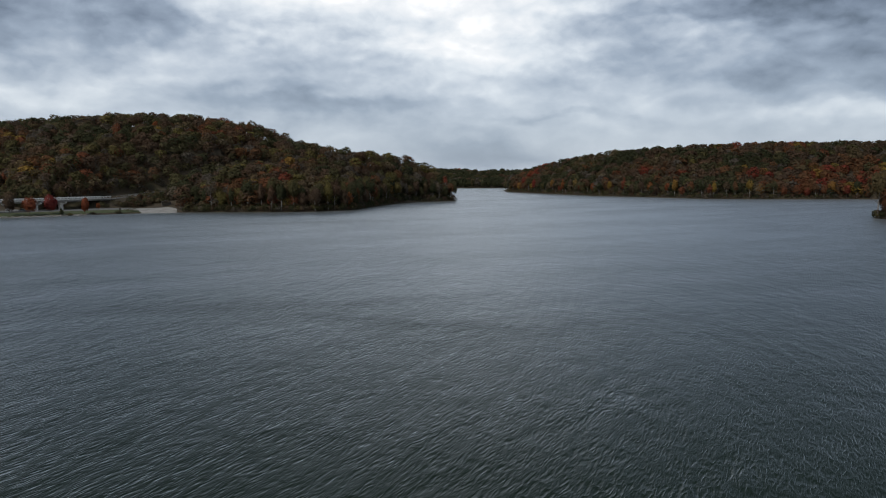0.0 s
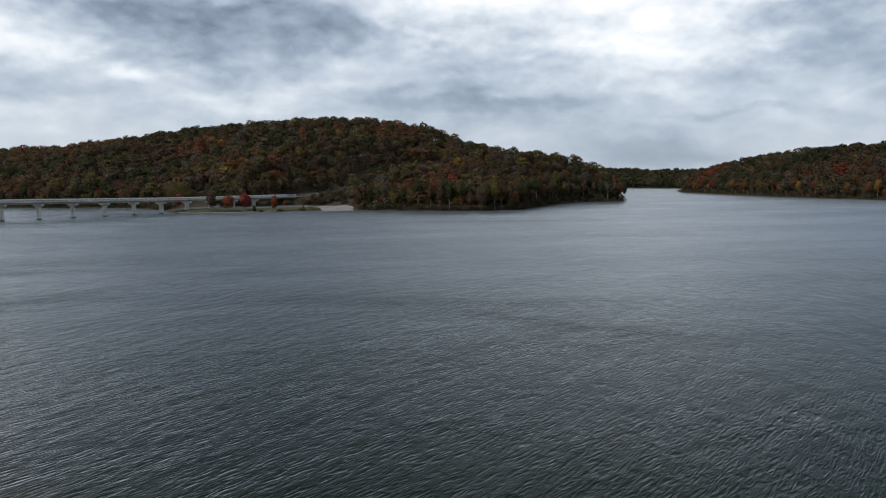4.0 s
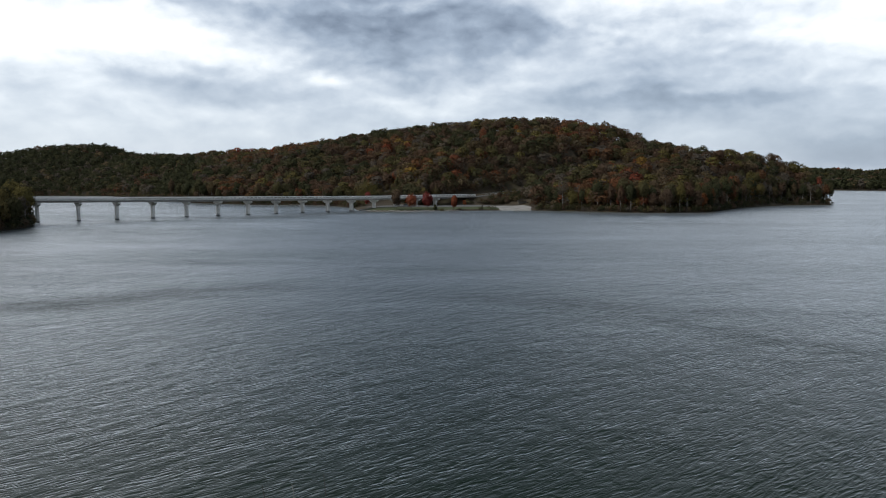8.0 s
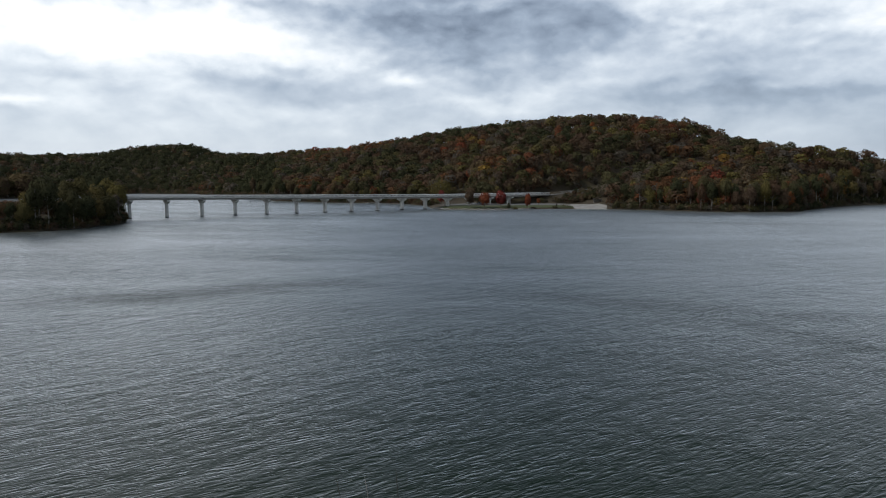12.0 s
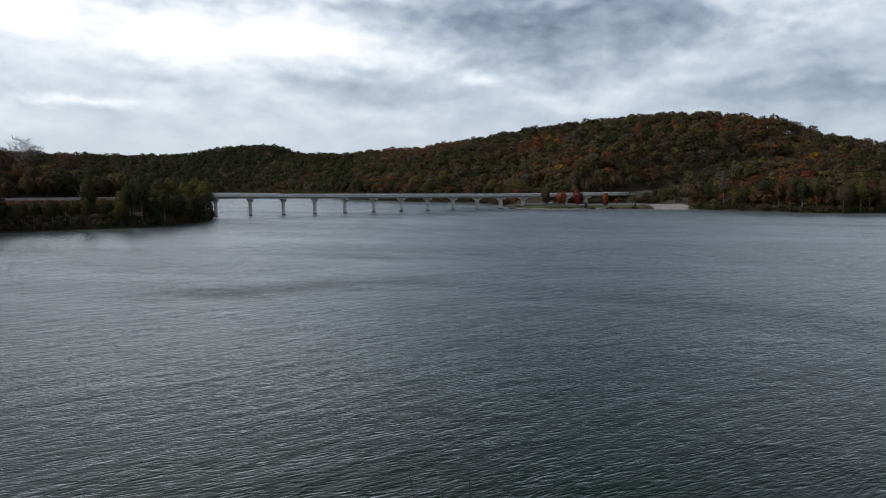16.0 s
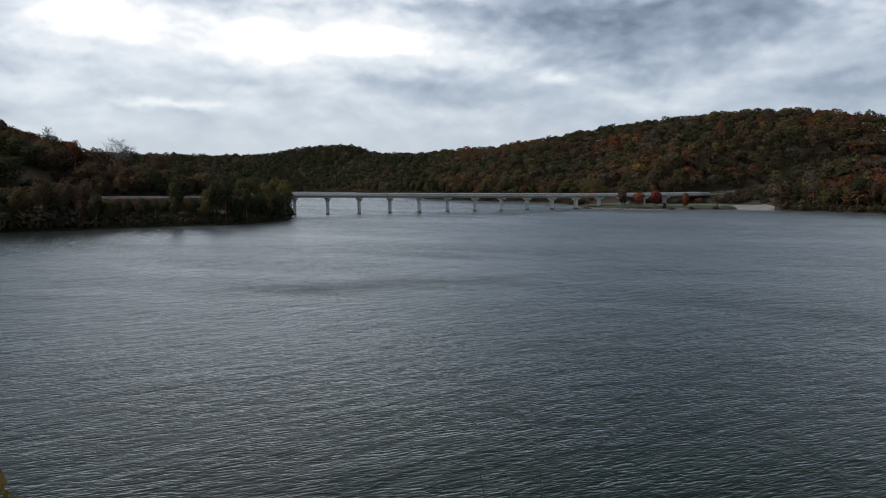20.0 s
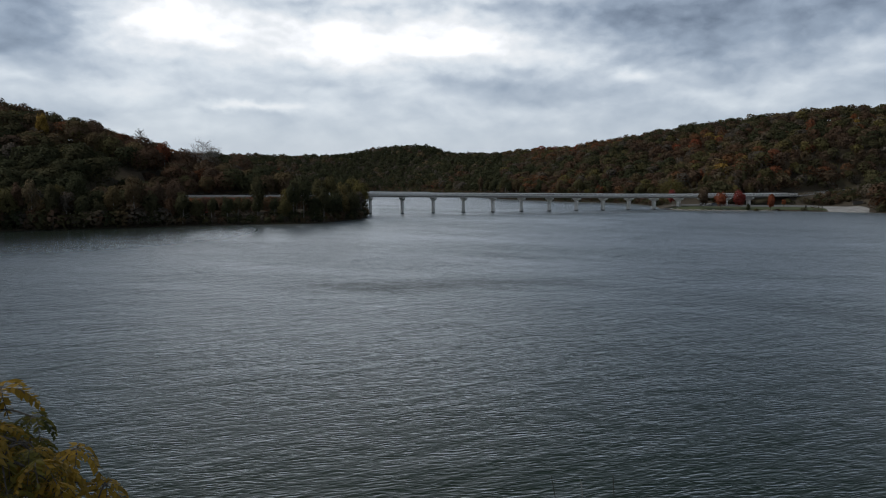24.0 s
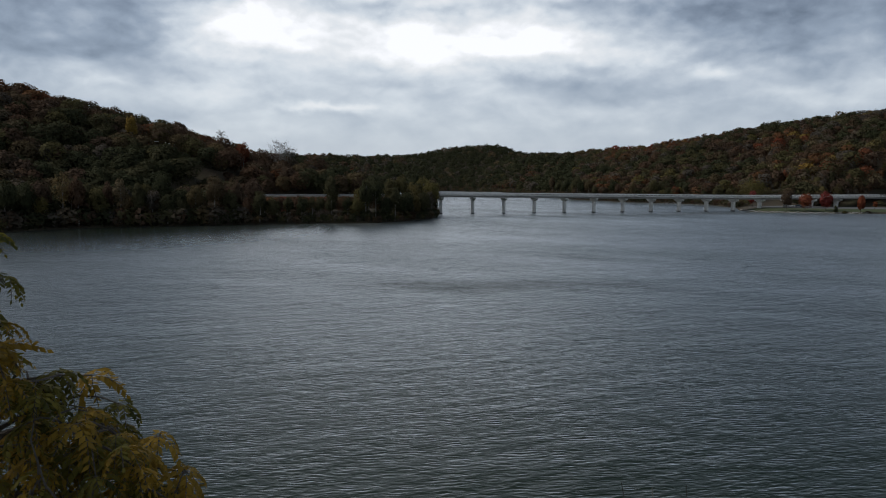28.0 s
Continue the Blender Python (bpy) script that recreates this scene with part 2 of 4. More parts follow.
    n.add("ShaderNodeOutputMaterial", i0=n.add("ShaderNodeMixShader", i0=fresnel, i1=deep.outputs[0], i2=shine.outputs[0]).outputs[0])
    return m


def ground_material():
    """Leaf litter on the woods' floor, with bare earth."""
    m, n = material("forest floor")
    at = n.add("ShaderNodeNewGeometry").outputs["Position"]
    big, fine = n.noise(at, 0.05, 4), n.noise(at, 1.3, 5)
    c = n.ramp(n.math("MULTIPLY_ADD", big, 0.5, n.math("MULTIPLY", fine, 0.5)),
               [(0.35, (0.030, 0.024, 0.016)), (0.52, (0.060, 0.045, 0.026)), (0.66, (0.065, 0.062, 0.028))])
    surface(n, c, 0.95, fine, 0.6, 0.3)
    return m


MAT = {
    "water": water_material(), "ground": ground_material(), "woods": foliage("autumn woods"),
    "concrete": plain("weathered concrete", (0.52, 0.51, 0.48), (0.72, 0.70, 0.66), 0.8, 0.85),
    # girder concrete, toned dark to stand in for the shade under the deck
    "beam": plain("grey beam concrete with deck shade", (0.24, 0.23, 0.215), (0.36, 0.345, 0.32), 0.6, 0.85),
    "rail_white": plain("pale weathered parapet concrete", (0.66, 0.65, 0.62), (0.82, 0.81, 0.78), 0.8, 0.8),
    "wet": plain("wet dark concrete", (0.045, 0.045, 0.04), (0.09, 0.085, 0.075), 1.5, 0.5),
    "asphalt": plain("grey asphalt", (0.10, 0.10, 0.10), (0.17, 0.168, 0.16), 0.25, 0.9),
    "ramp": plain("pale ramp concrete", (0.33, 0.32, 0.30), (0.48, 0.47, 0.45), 0.3, 0.85),
    "ramp_dull": plain("worn ramp concrete", (0.20, 0.195, 0.18), (0.34, 0.33, 0.31), 0.25, 0.85),
    "grass": plain("autumn lawn", (0.035, 0.050, 0.018), (0.075, 0.085, 0.032), 0.25, 0.95, 0.6, 0.1),
    "stone": plain("pale shore stone", (0.20, 0.19, 0.17), (0.42, 0.41, 0.38), 0.9, 0.9, 0.5, 0.1),
    "bark": plain("grey brown bark", (0.055, 0.045, 0.036), (0.14, 0.12, 0.10), 4.0, 0.95, 0.6, 0.03),
    "pale_bark": plain("pale bark", (0.14, 0.125, 0.11), (0.30, 0.28, 0.25), 3.0, 0.9, 0.5, 0.03),
    "paint_white": plain("white car paint", (0.62, 0.63, 0.64), (0.70, 0.71, 0.72), 0.5, 0.3, 0.02),
    "paint_blue": plain("blue-grey car paint", (0.07, 0.10, 0.14), (0.10, 0.13, 0.18), 0.5, 0.3, 0.02),
    "dark_glass": plain("dark car glass", (0.012, 0.014, 0.016), (0.02, 0.022, 0.025), 1.0, 0.08, 0.0),
    "rubber": plain("black rubber", (0.015, 0.015, 0.015), (0.03, 0.03, 0.03), 6.0, 0.85),
    "timber": plain("grey weathered timber", (0.12, 0.105, 0.09), (0.24, 0.22, 0.19), 1.5, 0.9, 0.4, 0.02),
    "brown_roof": plain("dark brown roof shingle", (0.035, 0.028, 0.024), (0.07, 0.058, 0.05), 2.0, 0.9),
    "bin": plain("dark brown bin plastic", (0.03, 0.025, 0.02), (0.05, 0.04, 0.035), 3.0, 0.6),
    "rail": plain("galvanised rail steel", (0.30, 0.31, 0.31), (0.45, 0.45, 0.45), 2.0, 0.5, 0.1, 0.01, 0.7),
}

# ---------------------------------------------------------------- the lie of the land
SHORE_EAST = [(-36, -2), (-16, 31), (20, 36), (90, 40), (160, 95), (232, 200), (262, 300), (236, 366), (233, 384), (264, 402),
              (335, 490), (430, 610), (478, 690), (436, 720), (357, 724), (276, 738), (246, 794), (186, 874), (136, 1025), (103, 1134)]
SHORE_STRAIT = [(112, 1300), (150, 1545), (60, 1562), (-20, 1548), (-24, 1300), (-70, 1000), (-40, 800), (6, 700), (13, 684)]
SHORE_POINT = [(-23, 655), (-41, 612), (-57, 530), (-61, 492), (-84, 468), (-113, 461), (-142, 462), (-172, 460), (-203, 442),
               (-227, 414), (-246, 396), (-262, 390), (-274, 396), (-300, 428), (-332, 450), (-366, 456)]
SHORE_UPPER = [(-410, 443), (-481, 446), (-553, 475), (-724, 544), (-825, 535), (-860, 450), (-700, 330), (-500, 240), (-385, 210), (-334, 206)]
SHORE_COVE = [(-314, 196), (-304, 185), (-291, 158), (-291, 143), (-302, 123), (-308, 99), (-312, 85), (-318, 62), (-323, 41),
              (-325, 20), (-316, 0), (-280, -40), (-200, -70), (-80, -44)]
LAKE = np.array(SHORE_EAST + SHORE_STRAIT + SHORE_POINT + SHORE_UPPER + SHORE_COVE, float)

BR0, BR_DIR, SPAN = np.array((-339.0, 213.3)), np.array((0.3458, 0.9383)), 18.65


def on_bridge(l, side=0.0):
    """A place l metres along the bridge's axis; side: metres to the lake's open side."""
    return BR0 + BR_DIR * l + np.array((BR_DIR[1], -BR_DIR[0])) * side


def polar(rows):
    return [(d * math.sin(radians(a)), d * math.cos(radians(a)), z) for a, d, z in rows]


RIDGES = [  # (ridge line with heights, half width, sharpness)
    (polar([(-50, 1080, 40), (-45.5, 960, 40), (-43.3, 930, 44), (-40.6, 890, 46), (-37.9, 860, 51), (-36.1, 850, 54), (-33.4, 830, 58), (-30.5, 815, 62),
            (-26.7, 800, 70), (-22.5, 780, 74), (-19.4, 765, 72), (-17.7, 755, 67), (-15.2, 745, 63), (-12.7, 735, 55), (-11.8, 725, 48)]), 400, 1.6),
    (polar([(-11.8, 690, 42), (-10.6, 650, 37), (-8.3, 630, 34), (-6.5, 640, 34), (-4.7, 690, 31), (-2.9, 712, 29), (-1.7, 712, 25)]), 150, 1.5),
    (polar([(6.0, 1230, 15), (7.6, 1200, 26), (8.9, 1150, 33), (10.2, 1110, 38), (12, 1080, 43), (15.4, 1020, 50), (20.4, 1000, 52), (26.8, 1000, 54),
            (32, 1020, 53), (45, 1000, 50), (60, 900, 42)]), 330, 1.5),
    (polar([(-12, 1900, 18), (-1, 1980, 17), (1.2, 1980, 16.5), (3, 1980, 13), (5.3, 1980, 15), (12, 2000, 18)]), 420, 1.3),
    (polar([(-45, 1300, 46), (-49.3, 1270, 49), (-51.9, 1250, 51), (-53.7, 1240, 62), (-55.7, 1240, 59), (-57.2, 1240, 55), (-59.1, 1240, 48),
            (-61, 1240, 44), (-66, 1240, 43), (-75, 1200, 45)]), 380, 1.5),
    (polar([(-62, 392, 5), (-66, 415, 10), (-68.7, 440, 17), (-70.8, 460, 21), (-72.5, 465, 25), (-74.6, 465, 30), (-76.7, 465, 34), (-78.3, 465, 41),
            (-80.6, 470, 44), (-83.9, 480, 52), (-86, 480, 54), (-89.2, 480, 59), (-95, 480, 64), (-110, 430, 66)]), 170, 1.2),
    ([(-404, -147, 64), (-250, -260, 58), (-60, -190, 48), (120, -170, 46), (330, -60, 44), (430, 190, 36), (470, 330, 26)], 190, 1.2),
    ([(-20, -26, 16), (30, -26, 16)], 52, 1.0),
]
ROAD_SOUTH = [(*on_bridge(-8), 10.3), (*on_bridge(-60), 10.6), (*on_bridge(-104), 10.9), (-392, 92, 11.2), (-416, 74, 11.6)]
ROAD_NORTH = [(*on_bridge(299), 7.9), (-221, 530, 11.0), (-203, 550, 12.6), (-165, 580, 15.5)]
BRUSH_LINE = [(-226, 492, 0), (-200, 530, 0)]
PARK_LINE, PARK_HALF = [(-276, 420, 0), (-250, 434, 0), (-230, 452, 0), (-212, 466, 0)], 20


def line_distance(p, line):
    """The distance of each point of p to a line of (x, y, height), and the line's height there."""
    best, high = np.full(len(p), 1e9), np.zeros(len(p))
    for a, b in zip(line[:-1], line[1:]):
        a, b = np.array(a, float), np.array(b, float)
        d = b[:2] - a[:2]
        t = np.clip(((p - a[:2]) @ d) / max(d @ d, 1e-9), 0, 1)
        r = np.hypot(*(p - a[:2] - t[:, None] * d).T)
        near = r < best
        best[near], high[near] = r[near], (a[2] + t * (b[2] - a[2]))[near]
    return best, high


def inland(p):
    """Metres from the shore, positive on land."""
    ring = [(x, y, 0) for x, y in LAKE] + [(*LAKE[0], 0)]
    d = line_distance(p, ring)[0]
    odd = np.zeros(len(p), bool)
    for (x0, y0), (x1, y1) in zip(LAKE, np.roll(LAKE, -1, 0)):
        if y0 != y1:
            cross = ((p[:, 1] < y0) != (p[:, 1] < y1)) & (p[:, 0] < (x1 - x0) * (p[:, 1] - y0) / (y1 - y0) + x0)
            odd ^= cross
    return np.where(odd, -d, d)


def smooth(t):
    t = np.clip(t, 0, 1)
    return t * t * (3 - 2 * t)


def height(p, sd=None):
    """The ground's height at each point of p."""
    p = np.asarray(p, float)
    sd = inland(p) if sd is None else sd
    h = np.zeros(len(p))
    az = np.degrees(np.arctan2(p[:, 0], p[:, 1]))
    inner = np.maximum(sd, 0)
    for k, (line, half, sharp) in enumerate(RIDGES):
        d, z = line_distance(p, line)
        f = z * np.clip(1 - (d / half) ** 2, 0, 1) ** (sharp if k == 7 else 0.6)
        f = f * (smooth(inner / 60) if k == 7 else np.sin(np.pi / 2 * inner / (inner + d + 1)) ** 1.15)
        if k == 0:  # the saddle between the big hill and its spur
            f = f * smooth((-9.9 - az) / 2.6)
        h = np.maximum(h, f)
    roll = np.sin(p[:, 0] * 0.021 + 1) * np.sin(p[:, 1] * 0.017) * 2 + np.sin(p[:, 0] * 0.051) * np.sin(p[:, 1] * 0.043 + 2)
    h = h + roll * smooth(sd / 150) + 22 * smooth((np.hypot(*p.T) - 1500) / 900) * smooth(sd / 300)
    park = 1 - smooth((line_distance(p, PARK_LINE)[0] - PARK_HALF) / 34)
    land = 1.3 * (1 - np.exp(-np.maximum(sd, 0) / 3)) + h * (1 - park) + park * 0.7 * smooth(sd / 15)
    for road, blend in ((ROAD_SOUTH, 6), (ROAD_NORTH, 34)):
        d, z = line_distance(p, road)
        w = (1 - smooth((d - 5.0) / blend)) * smooth(inner / 12) * (1 - park)
        land = land * (1 - w) + (z - 0.15) * w
    # the brushy slope falls away on the lake's side of the road
    a = [math.degrees(math.atan2(x, y)) for x, y, z in ROAD_NORTH]
    front = np.interp(az, a, [math.hypot(x, y) for x, y, z in ROAD_NORTH]) - np.hypot(*p.T)
    cap = np.interp(az, a, [z for x, y, z in ROAD_NORTH]) - 0.15 - 0.13 * np.maximum(front - 5, 0)
    side = smooth((az + 26.6) / 1.0) * smooth((-20.4 - az) / 1.0) * (front > 0)
    land = np.where((side > 0) & (cap < land) & (land > 3.2), land + (np.maximum(cap, 3.2) - land) * side, land)
    return np.where(sd > 0, land, np.maximum(sd * 0.25, -4.0))


def link_mesh(name, verts, faces, mats, smooth_shade=False, index=None, attrs=None, normals=None):
    me = bpy.data.meshes.new(name)
    verts, faces = np.asarray(verts, np.float32), np.asarray(faces, np.int32)
    k = faces.shape[1]
    me.vertices.add(len(verts))
    me.vertices.foreach_set("co", verts.ravel())
    me.loops.add(faces.size)
    me.loops.foreach_set("vertex_index", faces.ravel())
    me.polygons.add(len(faces))
    me.polygons.foreach_set("loop_start", np.arange(0, faces.size, k, dtype=np.int32))
    for m in mats:
        me.materials.append(m)
    for key, values in (attrs or {}).items():
        me.attributes.new(key, "FLOAT", "POINT").data.foreach_set("value", np.asarray(values, np.float32))
    if index is not None:
        me.polygons.foreach_set("material_index", np.asarray(index, np.int32))
    if smooth_shade:
        me.polygons.foreach_set("use_smooth", np.ones(len(faces), bool))
    me.update()
    me.validate()
    if normals is not None:
        me.polygons.foreach_set("use_smooth", np.ones(len(faces), bool))
        me.normals_split_custom_set_from_vertices(np.asarray(normals, np.float32))
    return me


def build_ground():
    radii = np.concatenate([np.linspace(0, 60, 25), np.linspace(66, 300, 36), np.linspace(306, 760, 92)[0:], np.linspace(768, 1400, 60), np.linspace(1420, 2300, 30), np.geomspace(2400, 4800, 10)])
    angles = np.radians(np.concatenate([np.arange(-100, 40, 0.5), np.arange(40, 260, 2.0)]))
    rr, aa = np.meshgrid(radii, angles, indexing="ij")
    p = np.stack([(rr * np.sin(aa)).ravel(), (rr * np.cos(aa)).ravel()], 1)
    z = height(p)
    nr, na = len(radii), len(angles)
    i, j = np.meshgrid(np.arange(nr - 1), np.arange(na), indexing="ij")
    k = (j + 1) % na
    faces = np.stack([i * na + j, i * na + k, (i + 1) * na + k, (i + 1) * na + j], -1).reshape(-1, 4)
    me = link_mesh("ground", np.column_stack([p, z]), faces[:, ::-1], [MAT["ground"]], True)
    tagged(new("ground", me), "wooded hills of leaf litter and bare earth round the lake", "ground", kind="structure")
    n = 96
    ring = [(2700 * math.cos(2 * math.pi * i / n), 2700 * math.sin(2 * math.pi * i / n), 0) for i in range(n)]
    me = bpy.data.meshes.new("water")
    me.from_pydata(ring, [], [list(range(n))])
    me.materials.append(MAT["water"])
    tagged(new("water", me), "grey-green lake water ruffled by small wind waves", "water", kind="structure")


build_ground()

# ---------------------------------------------------------------- woods
def leaf_cloud(rng, blobs, per, size, low=-0.35, tall=1.0, spread=0.62):
    """Triangles of a crown about 1 in radius, heaped in clumps: arrays of (n, 3, 3) corners and of (n, 3) ways out of the crown."""
    out, ways = [], []
    for _ in range(blobs):
        while True:
            c = rng.uniform(-1, 1, 3)
            if c @ c < 1 and c[2] > low:
                break
        c = c * spread * np.array((1, 1, tall))
        r = rng.uniform(0.26, 0.48)
        nrm = rng.normal(size=(per, 3)) + np.array((0, 0, 0.35)) + c * 0.6
        nrm /= np.linalg.norm(nrm, axis=1)[:, None]
        at = c + nrm * r * rng.uniform(0.75, 1.12, (per, 1))
        face = nrm + rng.normal(size=(per, 3)) * 0.30
        face /= np.linalg.norm(face, axis=1)[:, None]
        a = np.cross(face, rng.normal(size=(per, 3)))
        a /= np.linalg.norm(a, axis=1)[:, None]
        b = np.cross(face, a)
        s = size * rng.uniform(0.6, 1.3, (per, 1))
        out.append(np.stack([at + a * s, at - a * s * 0.5 + b * s * 0.87, at - a * s * 0.5 - b * s * 0.87], 1))
        way = nrm * 0.55 + at / np.linalg.norm(at, axis=1)[:, None] * 0.6 + np.array((0, 0, 0.15))
        ways.append(way / np.linalg.norm(way, axis=1)[:, None])
    return np.concatenate(out), np.concatenate(ways)


def dome_cloud(rng, count, size, lumps=10):
    """A broad woodland crown about 1 in radius: leaf triangles over a lumpy dome."""
    nrm = rng.normal(size=(count, 3)) + np.array((0, 0, 0.55))
    nrm /= np.linalg.norm(nrm, axis=1)[:, None]
    bump = rng.normal(size=(lumps, 3)) + np.array((0, 0, 0.5))
    bump /= np.linalg.norm(bump, axis=1)[:, None]
    near = nrm @ bump.T
    swell = np.exp(-9 * (1 - near)).max(1)
    side = bump[near.argmax(1)]
    at = nrm * (0.76 + 0.22 * swell + rng.uniform(-0.16, 0.12, count))[:, None]
    at[:, 2] *= rng.uniform(1.0, 1.3)
    way = nrm * 0.8 + (nrm - side * (nrm * side).sum(1)[:, None]) * 0.5 * swell[:, None] + np.array((0, 0, 0.2))
    way /= np.linalg.norm(way, axis=1)[:, None]
    face = way + rng.normal(size=(count, 3)) * 0.5
    face /= np.linalg.norm(face, axis=1)[:, None]
    a = np.cross(face, rng.normal(size=(count, 3)))
    a /= np.linalg.norm(a, axis=1)[:, None]
    b = np.cross(face, a)
    s = size * rng.uniform(0.6, 1.35, (count, 1))
    return np.stack([at + a * s, at - a * s * 0.5 + b * s * 0.87, at - a * s * 0.5 - b * s * 0.87], 1), way


SPECIES = (GREEN, OLIVE, LIME, BROWN, RUST, RED, YELLOW, GREY)


def plant(rng, spacing, keep, box, weights, radius=(4.6, 7.8), lift=(0.75, 1.1), jitter=0.5):
    """Places, radii, crown heights and tints of a wood's trees within a box of the plan."""
    x0, x1, y0, y1 = box
    gx, gy = np.meshgrid(np.arange(x0, x1, spacing), np.arange(y0, y1, spacing))
    p = np.stack([gx.ravel(), gy.ravel()], 1) + rng.uniform(-jitter, jitter, (gx.size, 2)) * spacing
    sd = inland(p)
    ok = (sd > 4) & keep(p, sd)
    p, sd = p[ok], sd[ok]
    z = height(p, sd)
    n = len(p)
    patch = np.array([noise.noise((x * 0.012, y * 0.012, 3.0)) for x, y in p])
    w = np.array(weights, float)
    u = np.clip(rng.uniform(0, 1, n) * 0.56 + 0.44 * (patch * 1.3 + 0.5), 0, 0.999)
    order = np.array((0, 1, 7, 3, 2, 4, 6, 5))
    cum = np.cumsum(w[order]) / w.sum()
    tint = np.array(SPECIES)[order[np.searchsorted(cum, u)]] + rng.uniform(-0.05, 0.05, n)
    r = rng.uniform(*radius, n)
    return np.column_stack([p, z]), r, r * rng.uniform(*lift, n), np.clip(tint, 0, 1)


def wood(name, label, seed, rows, blobs, per, size, kinds=12):
    """One object of many crowns."""
    rng = np.random.default_rng(seed)
    base, radius, lift, tint = rows
    clouds = [dome_cloud(rng, blobs * per, size) for _ in range(kinds)]
    kind, turn = rng.integers(0, kinds, len(base)), rng.uniform(0, 6.28, len(base))
    verts, tints, norms = [], [], []
    for k in range(kinds):
        ids = np.where(kind == k)[0]
        if not len(ids):
            continue
        c, w = clouds[k][0].reshape(-1, 3), np.repeat(clouds[k][1], 3, 0)
        cs, sn = np.cos(turn[ids])[:, None], np.sin(turn[ids])[:, None]
        r = radius[ids][:, None]
        x, y, z = c[:, 0] * cs - c[:, 1] * sn, c[:, 0] * sn + c[:, 1] * cs, np.broadcast_to(c[:, 2], (len(ids), len(c)))
        v = np.stack([base[ids, 0:1] + x * r, base[ids, 1:2] + y * r, base[ids, 2:3] + lift[ids][:, None] + z * r * 0.82], -1)
        verts.append(v.reshape(-1, 3))
        tints.append(np.repeat(tint[ids], len(c)))
        norms.append(np.stack([w[:, 0] * cs - w[:, 1] * sn, w[:, 0] * sn + w[:, 1] * cs, np.broadcast_to(w[:, 2], (len(ids), len(w)))], -1).reshape(-1, 3))
    v = np.concatenate(verts)
    me = link_mesh(name, v, np.arange(len(v)).reshape(-1, 3), [MAT["woods"]], attrs={"tint": np.concatenate(tints)}, normals=np.concatenate(norms))
    return tagged(new(name, me), label, "woods", kind="stuff")


def bearings(p):
    return np.degrees(np.arctan2(p[:, 0], p[:, 1])), np.hypot(*p.T)


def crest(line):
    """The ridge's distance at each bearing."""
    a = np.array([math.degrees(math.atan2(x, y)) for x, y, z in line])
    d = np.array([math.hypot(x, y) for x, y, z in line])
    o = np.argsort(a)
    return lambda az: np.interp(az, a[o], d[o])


def sight(d):
    """The height to which growth between the lake and the cove road reaches: the road stays in view above it."""
    return EYE_Z - d * math.tan(radians(1.72))


